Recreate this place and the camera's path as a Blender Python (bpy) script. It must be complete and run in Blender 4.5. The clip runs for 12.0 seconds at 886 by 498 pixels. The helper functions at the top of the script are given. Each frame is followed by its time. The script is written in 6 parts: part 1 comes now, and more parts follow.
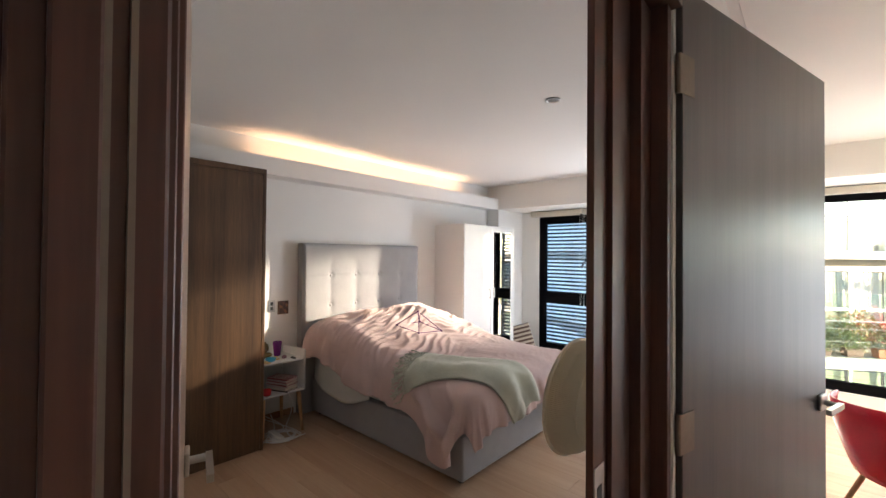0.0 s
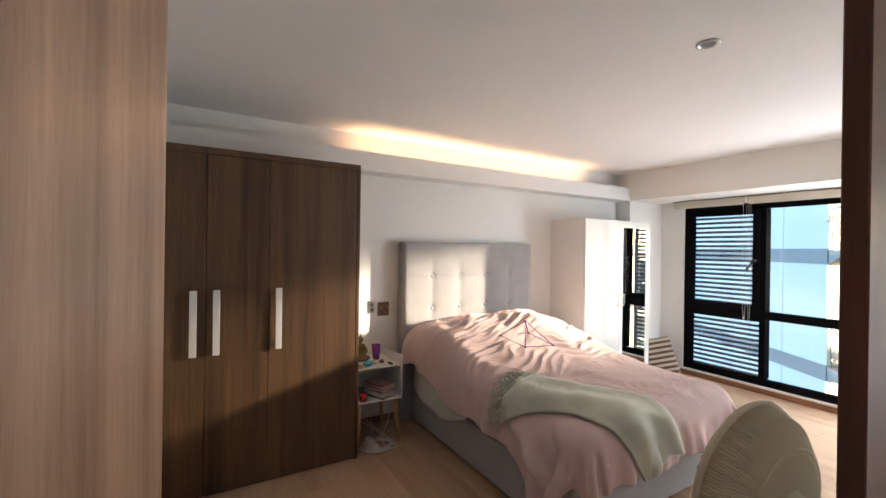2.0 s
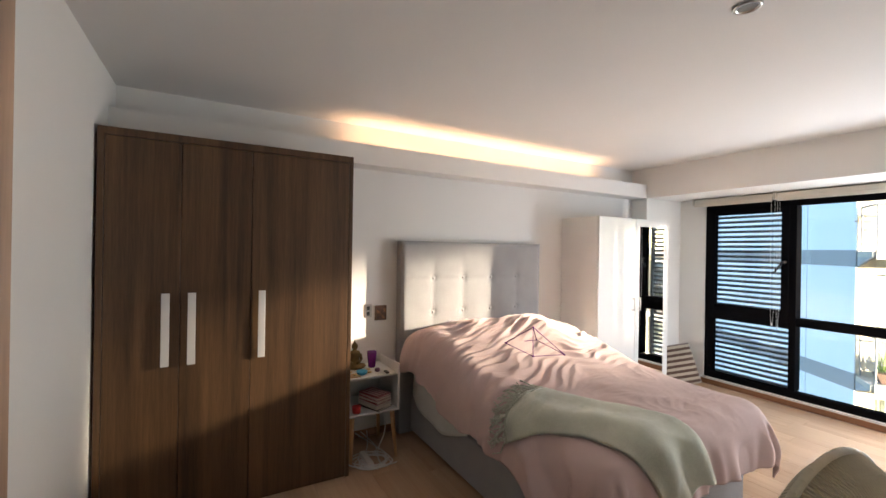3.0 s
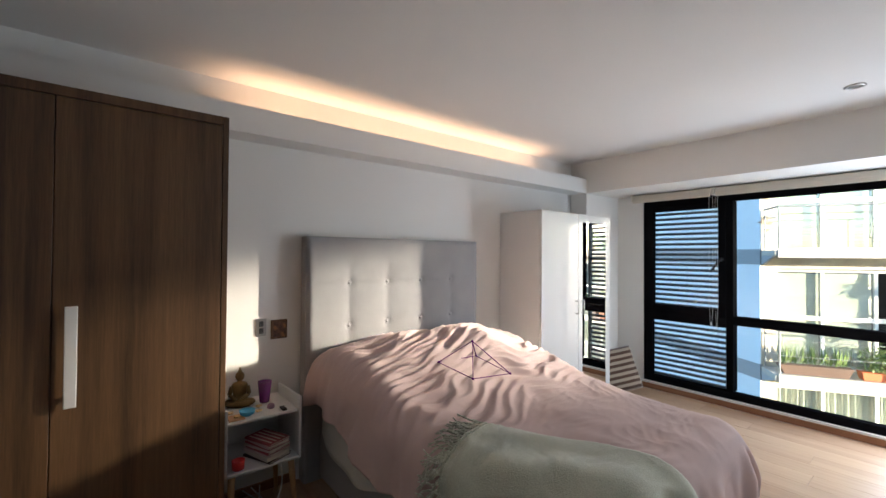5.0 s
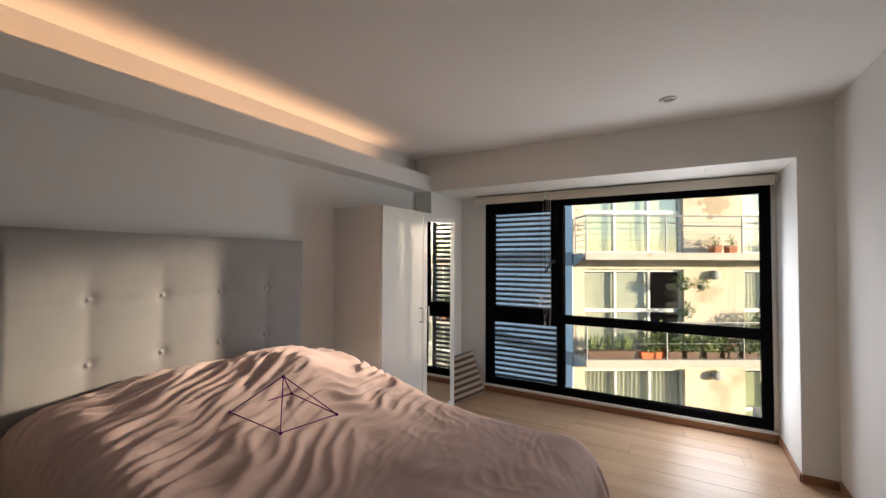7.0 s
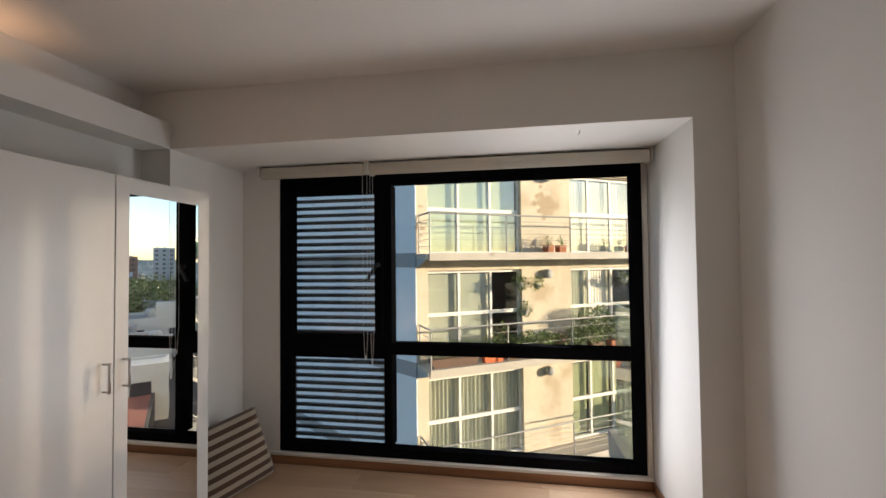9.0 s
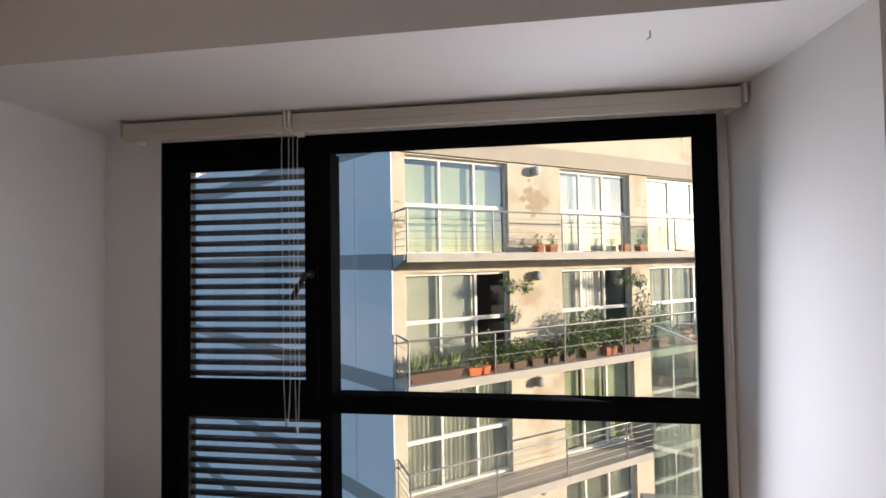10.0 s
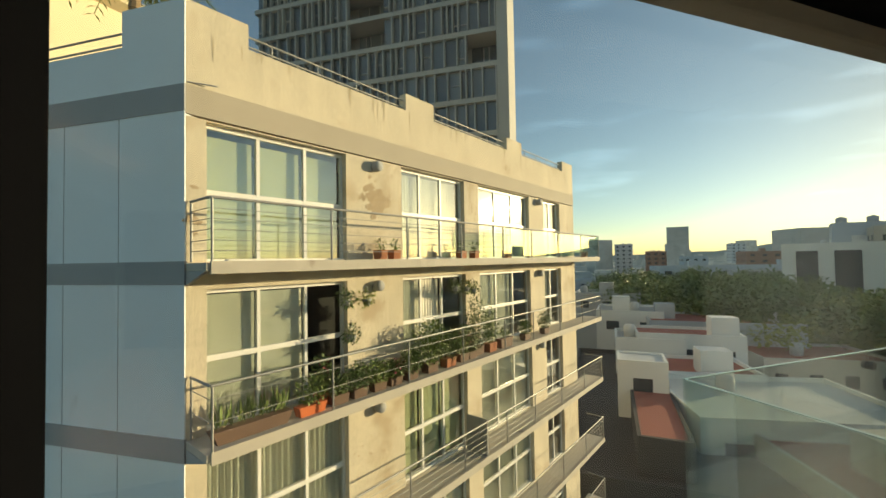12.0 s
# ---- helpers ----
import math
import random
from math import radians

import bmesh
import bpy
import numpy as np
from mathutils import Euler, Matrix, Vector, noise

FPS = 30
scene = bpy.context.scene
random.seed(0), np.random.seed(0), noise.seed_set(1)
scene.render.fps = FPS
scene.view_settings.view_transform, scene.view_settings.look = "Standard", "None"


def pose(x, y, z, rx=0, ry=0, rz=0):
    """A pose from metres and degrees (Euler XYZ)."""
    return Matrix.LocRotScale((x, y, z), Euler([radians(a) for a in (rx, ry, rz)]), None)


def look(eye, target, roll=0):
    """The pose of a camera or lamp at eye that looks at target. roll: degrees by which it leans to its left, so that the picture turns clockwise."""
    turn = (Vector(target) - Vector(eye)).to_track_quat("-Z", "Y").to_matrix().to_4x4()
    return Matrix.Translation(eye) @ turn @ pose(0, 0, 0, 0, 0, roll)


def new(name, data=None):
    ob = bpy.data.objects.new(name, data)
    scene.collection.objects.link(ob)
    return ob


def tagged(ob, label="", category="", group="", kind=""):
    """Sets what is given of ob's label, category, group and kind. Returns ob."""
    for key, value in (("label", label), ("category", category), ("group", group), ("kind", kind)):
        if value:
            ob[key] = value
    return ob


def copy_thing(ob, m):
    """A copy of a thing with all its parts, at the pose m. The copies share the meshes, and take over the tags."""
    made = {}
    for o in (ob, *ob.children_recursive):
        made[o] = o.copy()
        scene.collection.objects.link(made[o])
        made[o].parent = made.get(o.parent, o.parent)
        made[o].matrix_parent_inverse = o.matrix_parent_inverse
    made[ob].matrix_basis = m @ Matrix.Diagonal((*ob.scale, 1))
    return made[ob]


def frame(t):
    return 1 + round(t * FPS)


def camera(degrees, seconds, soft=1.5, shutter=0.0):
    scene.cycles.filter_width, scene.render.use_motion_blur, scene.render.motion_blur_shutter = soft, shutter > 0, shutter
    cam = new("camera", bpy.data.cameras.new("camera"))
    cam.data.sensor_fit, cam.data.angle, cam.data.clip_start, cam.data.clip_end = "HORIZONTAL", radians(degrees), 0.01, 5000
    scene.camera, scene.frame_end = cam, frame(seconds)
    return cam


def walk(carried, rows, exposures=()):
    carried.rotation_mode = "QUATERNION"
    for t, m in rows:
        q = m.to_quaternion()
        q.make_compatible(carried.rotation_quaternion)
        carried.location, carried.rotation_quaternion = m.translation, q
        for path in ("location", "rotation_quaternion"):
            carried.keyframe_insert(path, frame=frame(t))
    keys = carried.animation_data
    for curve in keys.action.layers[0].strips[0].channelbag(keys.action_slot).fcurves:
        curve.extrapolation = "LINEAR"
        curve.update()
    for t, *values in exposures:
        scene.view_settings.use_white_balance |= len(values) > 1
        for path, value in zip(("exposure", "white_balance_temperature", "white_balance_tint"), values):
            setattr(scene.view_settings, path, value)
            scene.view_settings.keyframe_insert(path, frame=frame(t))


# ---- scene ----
cam = camera(94.8, 12.0)
PATH = [
    (0, (0.3, -0.008, 1.541), (-1.035, 1.481, 1.568), 0.5),
    (0.5, (0.258, 0.099, 1.556), (-1.215, 1.452, 1.577), 0.6),
    (1, (0.206, 0.209, 1.561), (-1.377, 1.431, 1.574), 0.7),
    (1.5, (0.143, 0.323, 1.569), (-1.523, 1.428, 1.574), 0.8),
    (2, (0.063, 0.42, 1.585), (-1.655, 1.444, 1.582), 0.8),
    (2.5, (-0.02, 0.522, 1.587), (-1.768, 1.495, 1.582), 1.0),
    (4.5, (-0.515, 0.903, 1.509), (-2.159, 2.043, 1.542), 0.4),
    (5, (-0.63, 1.019, 1.523), (-2.191, 2.27, 1.551), 0.4),
    (5.5, (-0.73, 1.127, 1.521), (-2.179, 2.505, 1.555), 0.4),
    (6, (-0.82, 1.235, 1.523), (-2.131, 2.745, 1.566), 0.3),
    (6.5, (-0.886, 1.355, 1.527), (-2.047, 2.983, 1.571), 0.2),
    (7, (-0.944, 1.497, 1.515), (-1.945, 3.229, 1.564), 0.2),
    (9, (-1.145, 2.959, 1.527), (-1.466, 4.932, 1.58), -0.6),
    (9.5, (-1.18, 3.458, 1.534), (-1.44, 5.44, 1.586), -0.7),
    (10, (-1.238, 3.991, 1.555), (-1.476, 5.977, 1.607), -0.9),
    (10.5, (-1.314, 4.495, 1.617), (-1.527, 6.483, 1.667), -0.8),
    (11, (-1.53, 4.952, 1.619), (-1.635, 6.948, 1.669), -0.7),
    (11.5, (-1.677, 5.253, 1.602), (-1.521, 7.247, 1.657), -0.8),
    (12, (-1.777, 5.485, 1.642), (-1.104, 7.368, 1.699), -1.0),
]
walk(cam, [(t, look(eye, target, roll)) for t, eye, target, roll in PATH],
     exposures=[(0, 2.88, 6000, 12), (1.5, 3.05, 6150, 12), (2.5, 2.98, 6200, 12), (4.5, 2.55, 5900, 10), (5.5, 2.2, 5600, 9), (6, 1.98, 5600, 9), (6.5, 1.75, 6050, 12), (7, 1.52, 6500, 14), (9, 1.2, 6750, 15), (10.5, 1.06, 6050, 21), (11, 0.86, 6300, 12), (11.5, 0.70, 7800, 3), (12, 0.58, 8200, 1)])
# ---------------------------------------------------------------- light
SUN_AZ, SUN_EL = 90.0, 7.0          # degrees from +y towards +x, and above the horizon
world = bpy.data.worlds.new("sky")
scene.world = world
world.use_nodes = True
wn = world.node_tree.nodes
sky = wn.new("ShaderNodeTexSky")
sky.sky_type = 'NISHITA'
sky.sun_disc = False
sky.sun_elevation = radians(SUN_EL)
sky.sun_rotation = radians(SUN_AZ)
sky.air_density, sky.dust_density, sky.ozone_density, sky.altitude = 1.0, 3.2, 1.6, 2200
wn["Background"].inputs["Strength"].default_value = 0.15
wl = world.node_tree.links
# a few thin clouds low in the sky
wc, wm, wx, wr_, wi, wz, wq = (wn.new(k) for k in ("ShaderNodeTexCoord", "ShaderNodeMapping", "ShaderNodeTexNoise", "ShaderNodeMapRange", "ShaderNodeMix", "ShaderNodeVectorMath", "ShaderNodeMath"))
wm.inputs["Scale"].default_value = (2.2, 2.2, 13.0)
wx.inputs["Scale"].default_value, wx.inputs["Detail"].default_value = 1.6, 7
wr_.inputs["From Min"].default_value, wr_.inputs["From Max"].default_value = 0.57, 0.76
wq.operation, wq.inputs[1].default_value = 'MULTIPLY', 0.6
wz.operation = 'SCALE'
wz.inputs["Scale"].default_value = 1.7
wi.data_type = 'RGBA'
wl.new(wc.outputs["Generated"], wm.inputs["Vector"])
wl.new(wm.outputs[0], wx.inputs["Vector"])
wl.new(wx.outputs["Fac"], wr_.inputs["Value"])
wl.new(wr_.outputs[0], wq.inputs[0])
wl.new(wq.outputs[0], wi.inputs["Factor"])
wl.new(sky.outputs[0], wi.inputs["A"])
wl.new(sky.outputs[0], wz.inputs[0])
wl.new(wz.outputs[0], wi.inputs["B"])
wl.new(wi.outputs["Result"], wn["Background"].inputs["Color"])

sun = new("sun", bpy.data.lights.new("sun", 'SUN'))
sun.data.energy, sun.data.angle, sun.data.color = 4.4, radians(0.6), (1.0, 0.83, 0.60)
sd = Vector((math.sin(radians(SUN_AZ)) * math.cos(radians(SUN_EL)), math.cos(radians(SUN_AZ)) * math.cos(radians(SUN_EL)), math.sin(radians(SUN_EL))))
sun.matrix_world = look(sd * 50, (0, 0, 0))

# the frame of the facade across the yard: corner, along, outward
FC = Vector((-3.35, 12.5, 0.0))
FA = radians(31.0)
FU = Vector((math.cos(FA), math.sin(FA), 0))
FN = Vector((math.sin(FA), -math.cos(FA), 0))
FM = Matrix(((FU.x, FN.x, 0, FC.x), (FU.y, FN.y, 0, FC.y), (0, 0, 1, 0), (0, 0, 0, 1)))   # (s, out, z) to the world


def lamp_area(name, m, sx, sy, watts, colour, spread=180.0):
    d = bpy.data.lights.new(name, 'AREA')
    d.shape, d.size, d.size_y, d.energy, d.color, d.spread = 'RECTANGLE', sx, sy, watts, colour, radians(spread)
    ob = new(name, d)
    ob.matrix_world = m
    return ob


# low sun thrown back by the large panes of the opposite flat
for s_, watts, aim, spread, wide in ((6.61, 4.5, (-3.14, 2.56, 0.92), 9.1, 0.16), (9.3, 0.035, (-2.9, 4.12, 1.30), 2.6, 0.7)):
    gp = FM @ Vector((s_, 0.05, 3.55))
    lamp_area("sun_glint_lamp", look(gp, aim), wide, 0.7, watts, (1.0, 0.83, 0.60), spread)
# the sky's light coming in by the window opening
lamp_area("window_sky_lamp", look((-0.70, 5.853, 0.98), (-1.25, 3.9, 0.85)), 0.58, 1.55, 8.0, (0.93, 0.96, 1.0))
lamp_area("living_sky_lamp", look((1.72, 5.85, 1.15), (1.30, 3.0, 1.0)), 2.80, 1.80, 5.6, (1.0, 0.98, 1.0))
# warm strip light lying in the cove
lamp_area("cove_strip_lamp", look((-3.325, 2.98, 2.31), (-3.325, 2.98, 3.0)), 0.03, 2.9, 1.0, (1.0, 0.56, 0.29), 120.0)

# ---------------------------------------------------------------- helpers


def box(bm, x0, x1, y0, y1, z0, z1, m=None):
    vs = [bm.verts.new((x, y, z)) for z in (z0, z1) for y in (y0, y1) for x in (x0, x1)]
    for f in ((0, 2, 3, 1), (4, 5, 7, 6), (0, 1, 5, 4), (2, 6, 7, 3), (0, 4, 6, 2), (1, 3, 7, 5)):
        bm.faces.new([vs[i] for i in f])
    if m is not None:
        bmesh.ops.transform(bm, matrix=m, verts=vs)
    return vs


def bevel(bm, w, seg=2):
    bmesh.ops.bevel(bm, geom=bm.edges[:], offset=w, segments=seg, affect='EDGES', profile=0.5)
    return bm


def B(*dims, r=0.0, seg=2, m=None):
    """A bmesh with one box, edges rounded by r."""
    bm = bmesh.new()
    box(bm, *dims)
    if r:
        bevel(bm, r, seg)
    if m is not None:
        bmesh.ops.transform(bm, matrix=m, verts=bm.verts[:])
    return bm


def tube(bm, p, q, r, n=8, r2=None, caps=True):
    p, q = Vector(p), Vector(q)
    d = (q - p)
    m = Matrix.Translation((p + q) / 2) @ d.to_track_quat('Z', 'Y').to_matrix().to_4x4()
    bmesh.ops.create_cone(bm, cap_ends=caps, segments=n, radius1=r, radius2=r if r2 is None else r2, depth=d.length, matrix=m)
    return bm


def lathe(bm, prof, n=24, m=None):
    """Turn a profile [(radius, z)] round the z axis."""
    rings = []
    for r, z in prof:
        rings.append([bm.verts.new((r * math.cos(2 * math.pi * i / n), r * math.sin(2 * math.pi * i / n), z)) for i in range(n)])
    for a, b in zip(rings, rings[1:]):
        for i in range(n):
            bm.faces.new((a[i], a[(i + 1) % n], b[(i + 1) % n], b[i]))
    if prof[0][0] > 1e-4:
        bm.faces.new(list(reversed(rings[0])))
    if prof[-1][0] > 1e-4:
        bm.faces.new(rings[-1])
    if m is not None:
        bmesh.ops.transform(bm, matrix=m, verts=[v for r in rings for v in r])
    return bm


def mesh(name, bm, material, smooth=False):
    me = bpy.data.meshes.new(name)
    bmesh.ops.recalc_face_normals(bm, faces=bm.faces[:])
    bm.to_mesh(me)
    bm.free()
    if material:
        me.materials.append(material)
    if smooth:
        for p in me.polygons:
            p.use_smooth = True
    return me


def part(name, bm, material, parent, label="", smooth=False):
    ob = new(name, mesh(name, bm, material, smooth))
    ob.parent = parent
    if label:
        tagged(ob, label)
    return ob


def thing(name, m, label, category, group="", kind=""):
    ob = new(name)
    ob.empty_display_size = 0.1
    ob.matrix_world = m
    return tagged(ob, label, category, group, kind)


def solid(name, bm, material, label, category, kind="", group="", smooth=False):
    return tagged(new(name, mesh(name, bm, material, smooth)), label, category, group, kind)


def structure(name, bm, material, label, category="wall"):
    return solid(name, bm, material, label, category, "structure")


# ---------------------------------------------------------------- materials


def mat(name, col, rough=0.6, metal=0.0, var=0.12, scale=3.0, fine=60.0, bump=0.1, stretch=(1, 1, 1), island=0.0, spec=0.5, sheen=0.0, stain=None, stain_scale=1.2, stain_at=0.6):
    """Two scales of mottling round a base colour, with fine relief."""
    m = bpy.data.materials.new(name)
    m.use_nodes = True
    nt = m.node_tree
    N, L = nt.nodes, nt.links
    bs = N["Principled BSDF"]
    bs.inputs["Roughness"].default_value, bs.inputs["Metallic"].default_value = rough, metal
    bs.inputs["Specular IOR Level"].default_value = spec
    if sheen:
        bs.inputs["Sheen Weight"].default_value = sheen
    tc = N.new("ShaderNodeTexCoord")
    mp = N.new("ShaderNodeMapping")
    mp.inputs["Scale"].default_value = stretch
    L.new(tc.outputs["Object"], mp.inputs["Vector"])
    n1, n2 = N.new("ShaderNodeTexNoise"), N.new("ShaderNodeTexNoise")
    n1.inputs["Scale"].default_value, n2.inputs["Scale"].default_value = scale, fine
    n1.inputs["Detail"].default_value = n2.inputs["Detail"].default_value = 6
    for n in (n1, n2):
        L.new(mp.outputs[0], n.inputs["Vector"])
    ad = N.new("ShaderNodeMath")
    ad.operation = 'ADD'
    L.new(n1.outputs["Fac"], ad.inputs[0])
    L.new(n2.outputs["Fac"], ad.inputs[1])
    last = ad.outputs[0]
    if island:
        oi = N.new("ShaderNodeObjectInfo")
        mu = N.new("ShaderNodeMath")
        mu.operation = 'MULTIPLY_ADD'
        mu.inputs[1].default_value = island
        L.new(oi.outputs["Random"], mu.inputs[0])
        L.new(last, mu.inputs[2])
        last = mu.outputs[0]
    mr = N.new("ShaderNodeMapRange")
    mr.inputs["From Min"].default_value, mr.inputs["From Max"].default_value = 0.6, 1.4 + island
    mr.inputs["To Min"].default_value, mr.inputs["To Max"].default_value = 1 - var, 1 + var
    L.new(last, mr.inputs["Value"])
    mx = N.new("ShaderNodeVectorMath")
    mx.operation = 'SCALE'
    mx.inputs[0].default_value = col
    L.new(mr.outputs[0], mx.inputs["Scale"])
    out = mx.outputs[0]
    if stain:
        n3 = N.new("ShaderNodeTexNoise")
        n3.inputs["Scale"].default_value, n3.inputs["Detail"].default_value = stain_scale, 8
        L.new(tc.outputs["Object"], n3.inputs["Vector"])
        r3 = N.new("ShaderNodeMapRange")
        r3.inputs["From Min"].default_value, r3.inputs["From Max"].default_value = stain_at, stain_at + 0.12
        L.new(n3.outputs["Fac"], r3.inputs["Value"])
        mi = N.new("ShaderNodeMix")
        mi.data_type = 'RGBA'
        L.new(r3.outputs[0], mi.inputs["Factor"])
        L.new(out, mi.inputs["A"])
        mi.inputs["B"].default_value = (*stain, 1)
        out = mi.outputs["Result"]
    L.new(out, bs.inputs["Base Color"])
    if bump:
        bp = N.new("ShaderNodeBump")
        bp.inputs["Strength"].default_value, bp.inputs["Distance"].default_value = bump, 0.004
        L.new(n2.outputs["Fac"], bp.inputs["Height"])
        L.new(bp.outputs[0], bs.inputs["Normal"])
    return m


def wood(name, dark, light, rough=0.4, axis=2, scale=1.0, island=0.0, spec=0.5, bump=0.06):
    """Long streaks along one axis, fine pores and broad tone changes."""
    m = bpy.data.materials.new(name)
    m.use_nodes = True
    nt = m.node_tree
    N, L = nt.nodes, nt.links
    bs = N["Principled BSDF"]
    bs.inputs["Roughness"].default_value = rough
    bs.inputs["Specular IOR Level"].default_value = spec
    tc = N.new("ShaderNodeTexCoord")
    vec = tc.outputs["Object"]
    if island:
        oi = N.new("ShaderNodeObjectInfo")
        va = N.new("ShaderNodeVectorMath")
        va.operation = 'ADD'
        sc = N.new("ShaderNodeMath")
        sc.operation = 'MULTIPLY'
        sc.inputs[1].default_value = 37.0
        L.new(oi.outputs["Random"], sc.inputs[0])
        L.new(vec, va.inputs[0])
        L.new(sc.outputs[0], va.inputs[1])
        vec = va.outputs[0]
    outs = []
    for across, along, det in ((14, 0.7, 5), (70, 2.2, 4), (260, 14, 3)):
        mp = N.new("ShaderNodeMapping")
        s = [across * scale] * 3
        s[axis] = along * scale
        mp.inputs["Scale"].default_value = s
        L.new(vec, mp.inputs["Vector"])
        n = N.new("ShaderNodeTexNoise")
        n.inputs["Scale"].default_value, n.inputs["Detail"].default_value = 1.0, det
        L.new(mp.outputs[0], n.inputs["Vector"])
        outs.append(n.outputs["Fac"])
    a, b = N.new("ShaderNodeMath"), N.new("ShaderNodeMath")
    a.operation, b.operation = 'MULTIPLY_ADD', 'MULTIPLY_ADD'
    L.new(outs[1], a.inputs[0])
    a.inputs[1].default_value = 0.55
    L.new(outs[0], a.inputs[2])
    L.new(outs[2], b.inputs[0])
    b.inputs[1].default_value = 0.35
    L.new(a.outputs[0], b.inputs[2])
    last = b.outputs[0]
    if island:
        c = N.new("ShaderNodeMath")
        c.operation = 'MULTIPLY_ADD'
        c.inputs[1].default_value = island
        L.new(oi.outputs["Random"], c.inputs[0])
        L.new(last, c.inputs[2])
        last = c.outputs[0]
    cr = N.new("ShaderNodeMapRange")
    cr.inputs["From Min"].default_value, cr.inputs["From Max"].default_value = 0.68, 1.22 + island
    L.new(last, cr.inputs["Value"])
    mi = N.new("ShaderNodeMix")
    mi.data_type = 'RGBA'
    mi.inputs["A"].default_value, mi.inputs["B"].default_value = (*dark, 1), (*light, 1)
    L.new(cr.outputs[0], mi.inputs["Factor"])
    L.new(mi.outputs["Result"], bs.inputs["Base Color"])
    bp = N.new("ShaderNodeBump")
    bp.inputs["Strength"].default_value, bp.inputs["Distance"].default_value = bump, 0.002
    L.new(outs[1], bp.inputs["Height"])
    L.new(bp.outputs[0], bs.inputs["Normal"])
    return m


def fabric(name, col, rough=0.9, var=0.10, weave=900.0, sheen=0.3, bump=0.25):
    m = mat(name, col, rough, 0, var, 6.0, weave, bump, sheen=sheen, spec=0.2)
    return m


def glass(name, tint=(1, 1, 1), rough=0.0, base=0.045):
    """Clear pane: looked straight through, with more gloss at a glancing angle."""
    m = bpy.data.materials.new(name)
    m.use_nodes = True
    nt = m.node_tree
    N, L = nt.nodes, nt.links
    N.remove(N["Principled BSDF"])
    tr, gl, mi, lw = N.new("ShaderNodeBsdfTransparent"), N.new("ShaderNodeBsdfGlossy"), N.new("ShaderNodeMixShader"), N.new("ShaderNodeLayerWeight")
    pw, ma = N.new("ShaderNodeMath"), N.new("ShaderNodeMath")
    pw.operation, ma.operation = 'POWER', 'MULTIPLY_ADD'
    pw.inputs[1].default_value, ma.inputs[1].default_value, ma.inputs[2].default_value = 5.0, 1 - base, base
    lw.inputs["Blend"].default_value = 0.5
    tr.inputs["Color"].default_value = (*tint, 1)
    gl.inputs["Roughness"].default_value = rough
    L.new(lw.outputs["Facing"], pw.inputs[0])
    L.new(pw.outputs[0], ma.inputs[0])
    L.new(ma.outputs[0], mi.inputs[0])
    L.new(tr.outputs[0], mi.inputs[1])
    L.new(gl.outputs[0], mi.inputs[2])
    L.new(mi.outputs[0], N["Material Output"].inputs["Surface"])
    return m


def plain(name, col, rough=0.5, metal=0.0, spec=0.5):
    return mat(name, col, rough, metal, 0.06, 5.0, 120.0, 0.03, spec=spec)


M_WALL = mat("white_wall_paint", (0.80, 0.79, 0.76), 0.75, var=0.03, scale=1.2, fine=220, bump=0.06)
M_CEIL = mat("white_ceiling_paint", (0.80, 0.79, 0.77), 0.8, var=0.025, scale=0.8, fine=180, bump=0.04)
M_FLOOR = wood("oak_laminate", (0.40, 0.245, 0.142), (0.60, 0.415, 0.27), 0.42, axis=0, scale=0.55, island=0.35, spec=0.5)
M_JOINT = plain("floor_underlay", (0.10, 0.06, 0.035), 0.8)
M_WALNUT = wood("walnut_laminate", (0.044, 0.022, 0.010), (0.150, 0.079, 0.034), 0.45, axis=2, scale=0.8)
M_LEAF = wood("walnut_door_veneer", (0.19, 0.112, 0.068), (0.45, 0.29, 0.185), 0.36, axis=2, scale=0.8, spec=1.0)
M_JAMB = wood("dark_stained_frame", (0.046, 0.016, 0.010), (0.110, 0.040, 0.024), 0.45, axis=2)
M_GREYDOOR = wood("dark_lacquered_door", (0.052, 0.046, 0.045), (0.088, 0.077, 0.074), 0.32, axis=2, spec=0.4)
M_BASE = wood("oak_skirting", (0.22, 0.10, 0.05), (0.36, 0.18, 0.09), 0.45, axis=0, scale=0.7)
M_WHITE = mat("white_laminate", (0.72, 0.71, 0.69), 0.28, var=0.02, scale=2, fine=300, bump=0.01)
M_BLACKAL = mat("black_aluminium", (0.007, 0.007, 0.008), 0.75, 0.0, 0.15, 3, 200, 0.03, spec=0.0)
M_STEEL = mat("brushed_steel", (0.55, 0.54, 0.52), 0.28, 1.0, 0.08, 4, 160, 0.03)
M_WHITEBAR = mat("satin_aluminium_handle", (0.80, 0.79, 0.77), 0.30, 0.25, 0.03, 4, 200, 0.02)
M_GLASS = glass("window_glass", (0.96, 0.98, 0.97))
M_GREENGLASS = glass("green_tinted_glass", (0.80, 0.92, 0.87), 0.0, 0.12)
M_MIRROR = mat("mirror_silver", (0.92, 0.93, 0.92), 0.0, 1.0, 0.01, bump=0.0)
M_MIRROR.node_tree.nodes["Principled BSDF"].inputs["Roughness"].default_value = 0.0
M_LINEN = fabric("grey_woven_upholstery", (0.33, 0.325, 0.325), 0.95)
M_PINK = fabric("dusty_pink_cotton", (0.60, 0.455, 0.43), 0.9, 0.05, 500, 0.15, 0.12)
M_SHEET = fabric("grey_white_sheet", (0.62, 0.63, 0.58), 0.9, 0.05, 500, 0.1, 0.1)
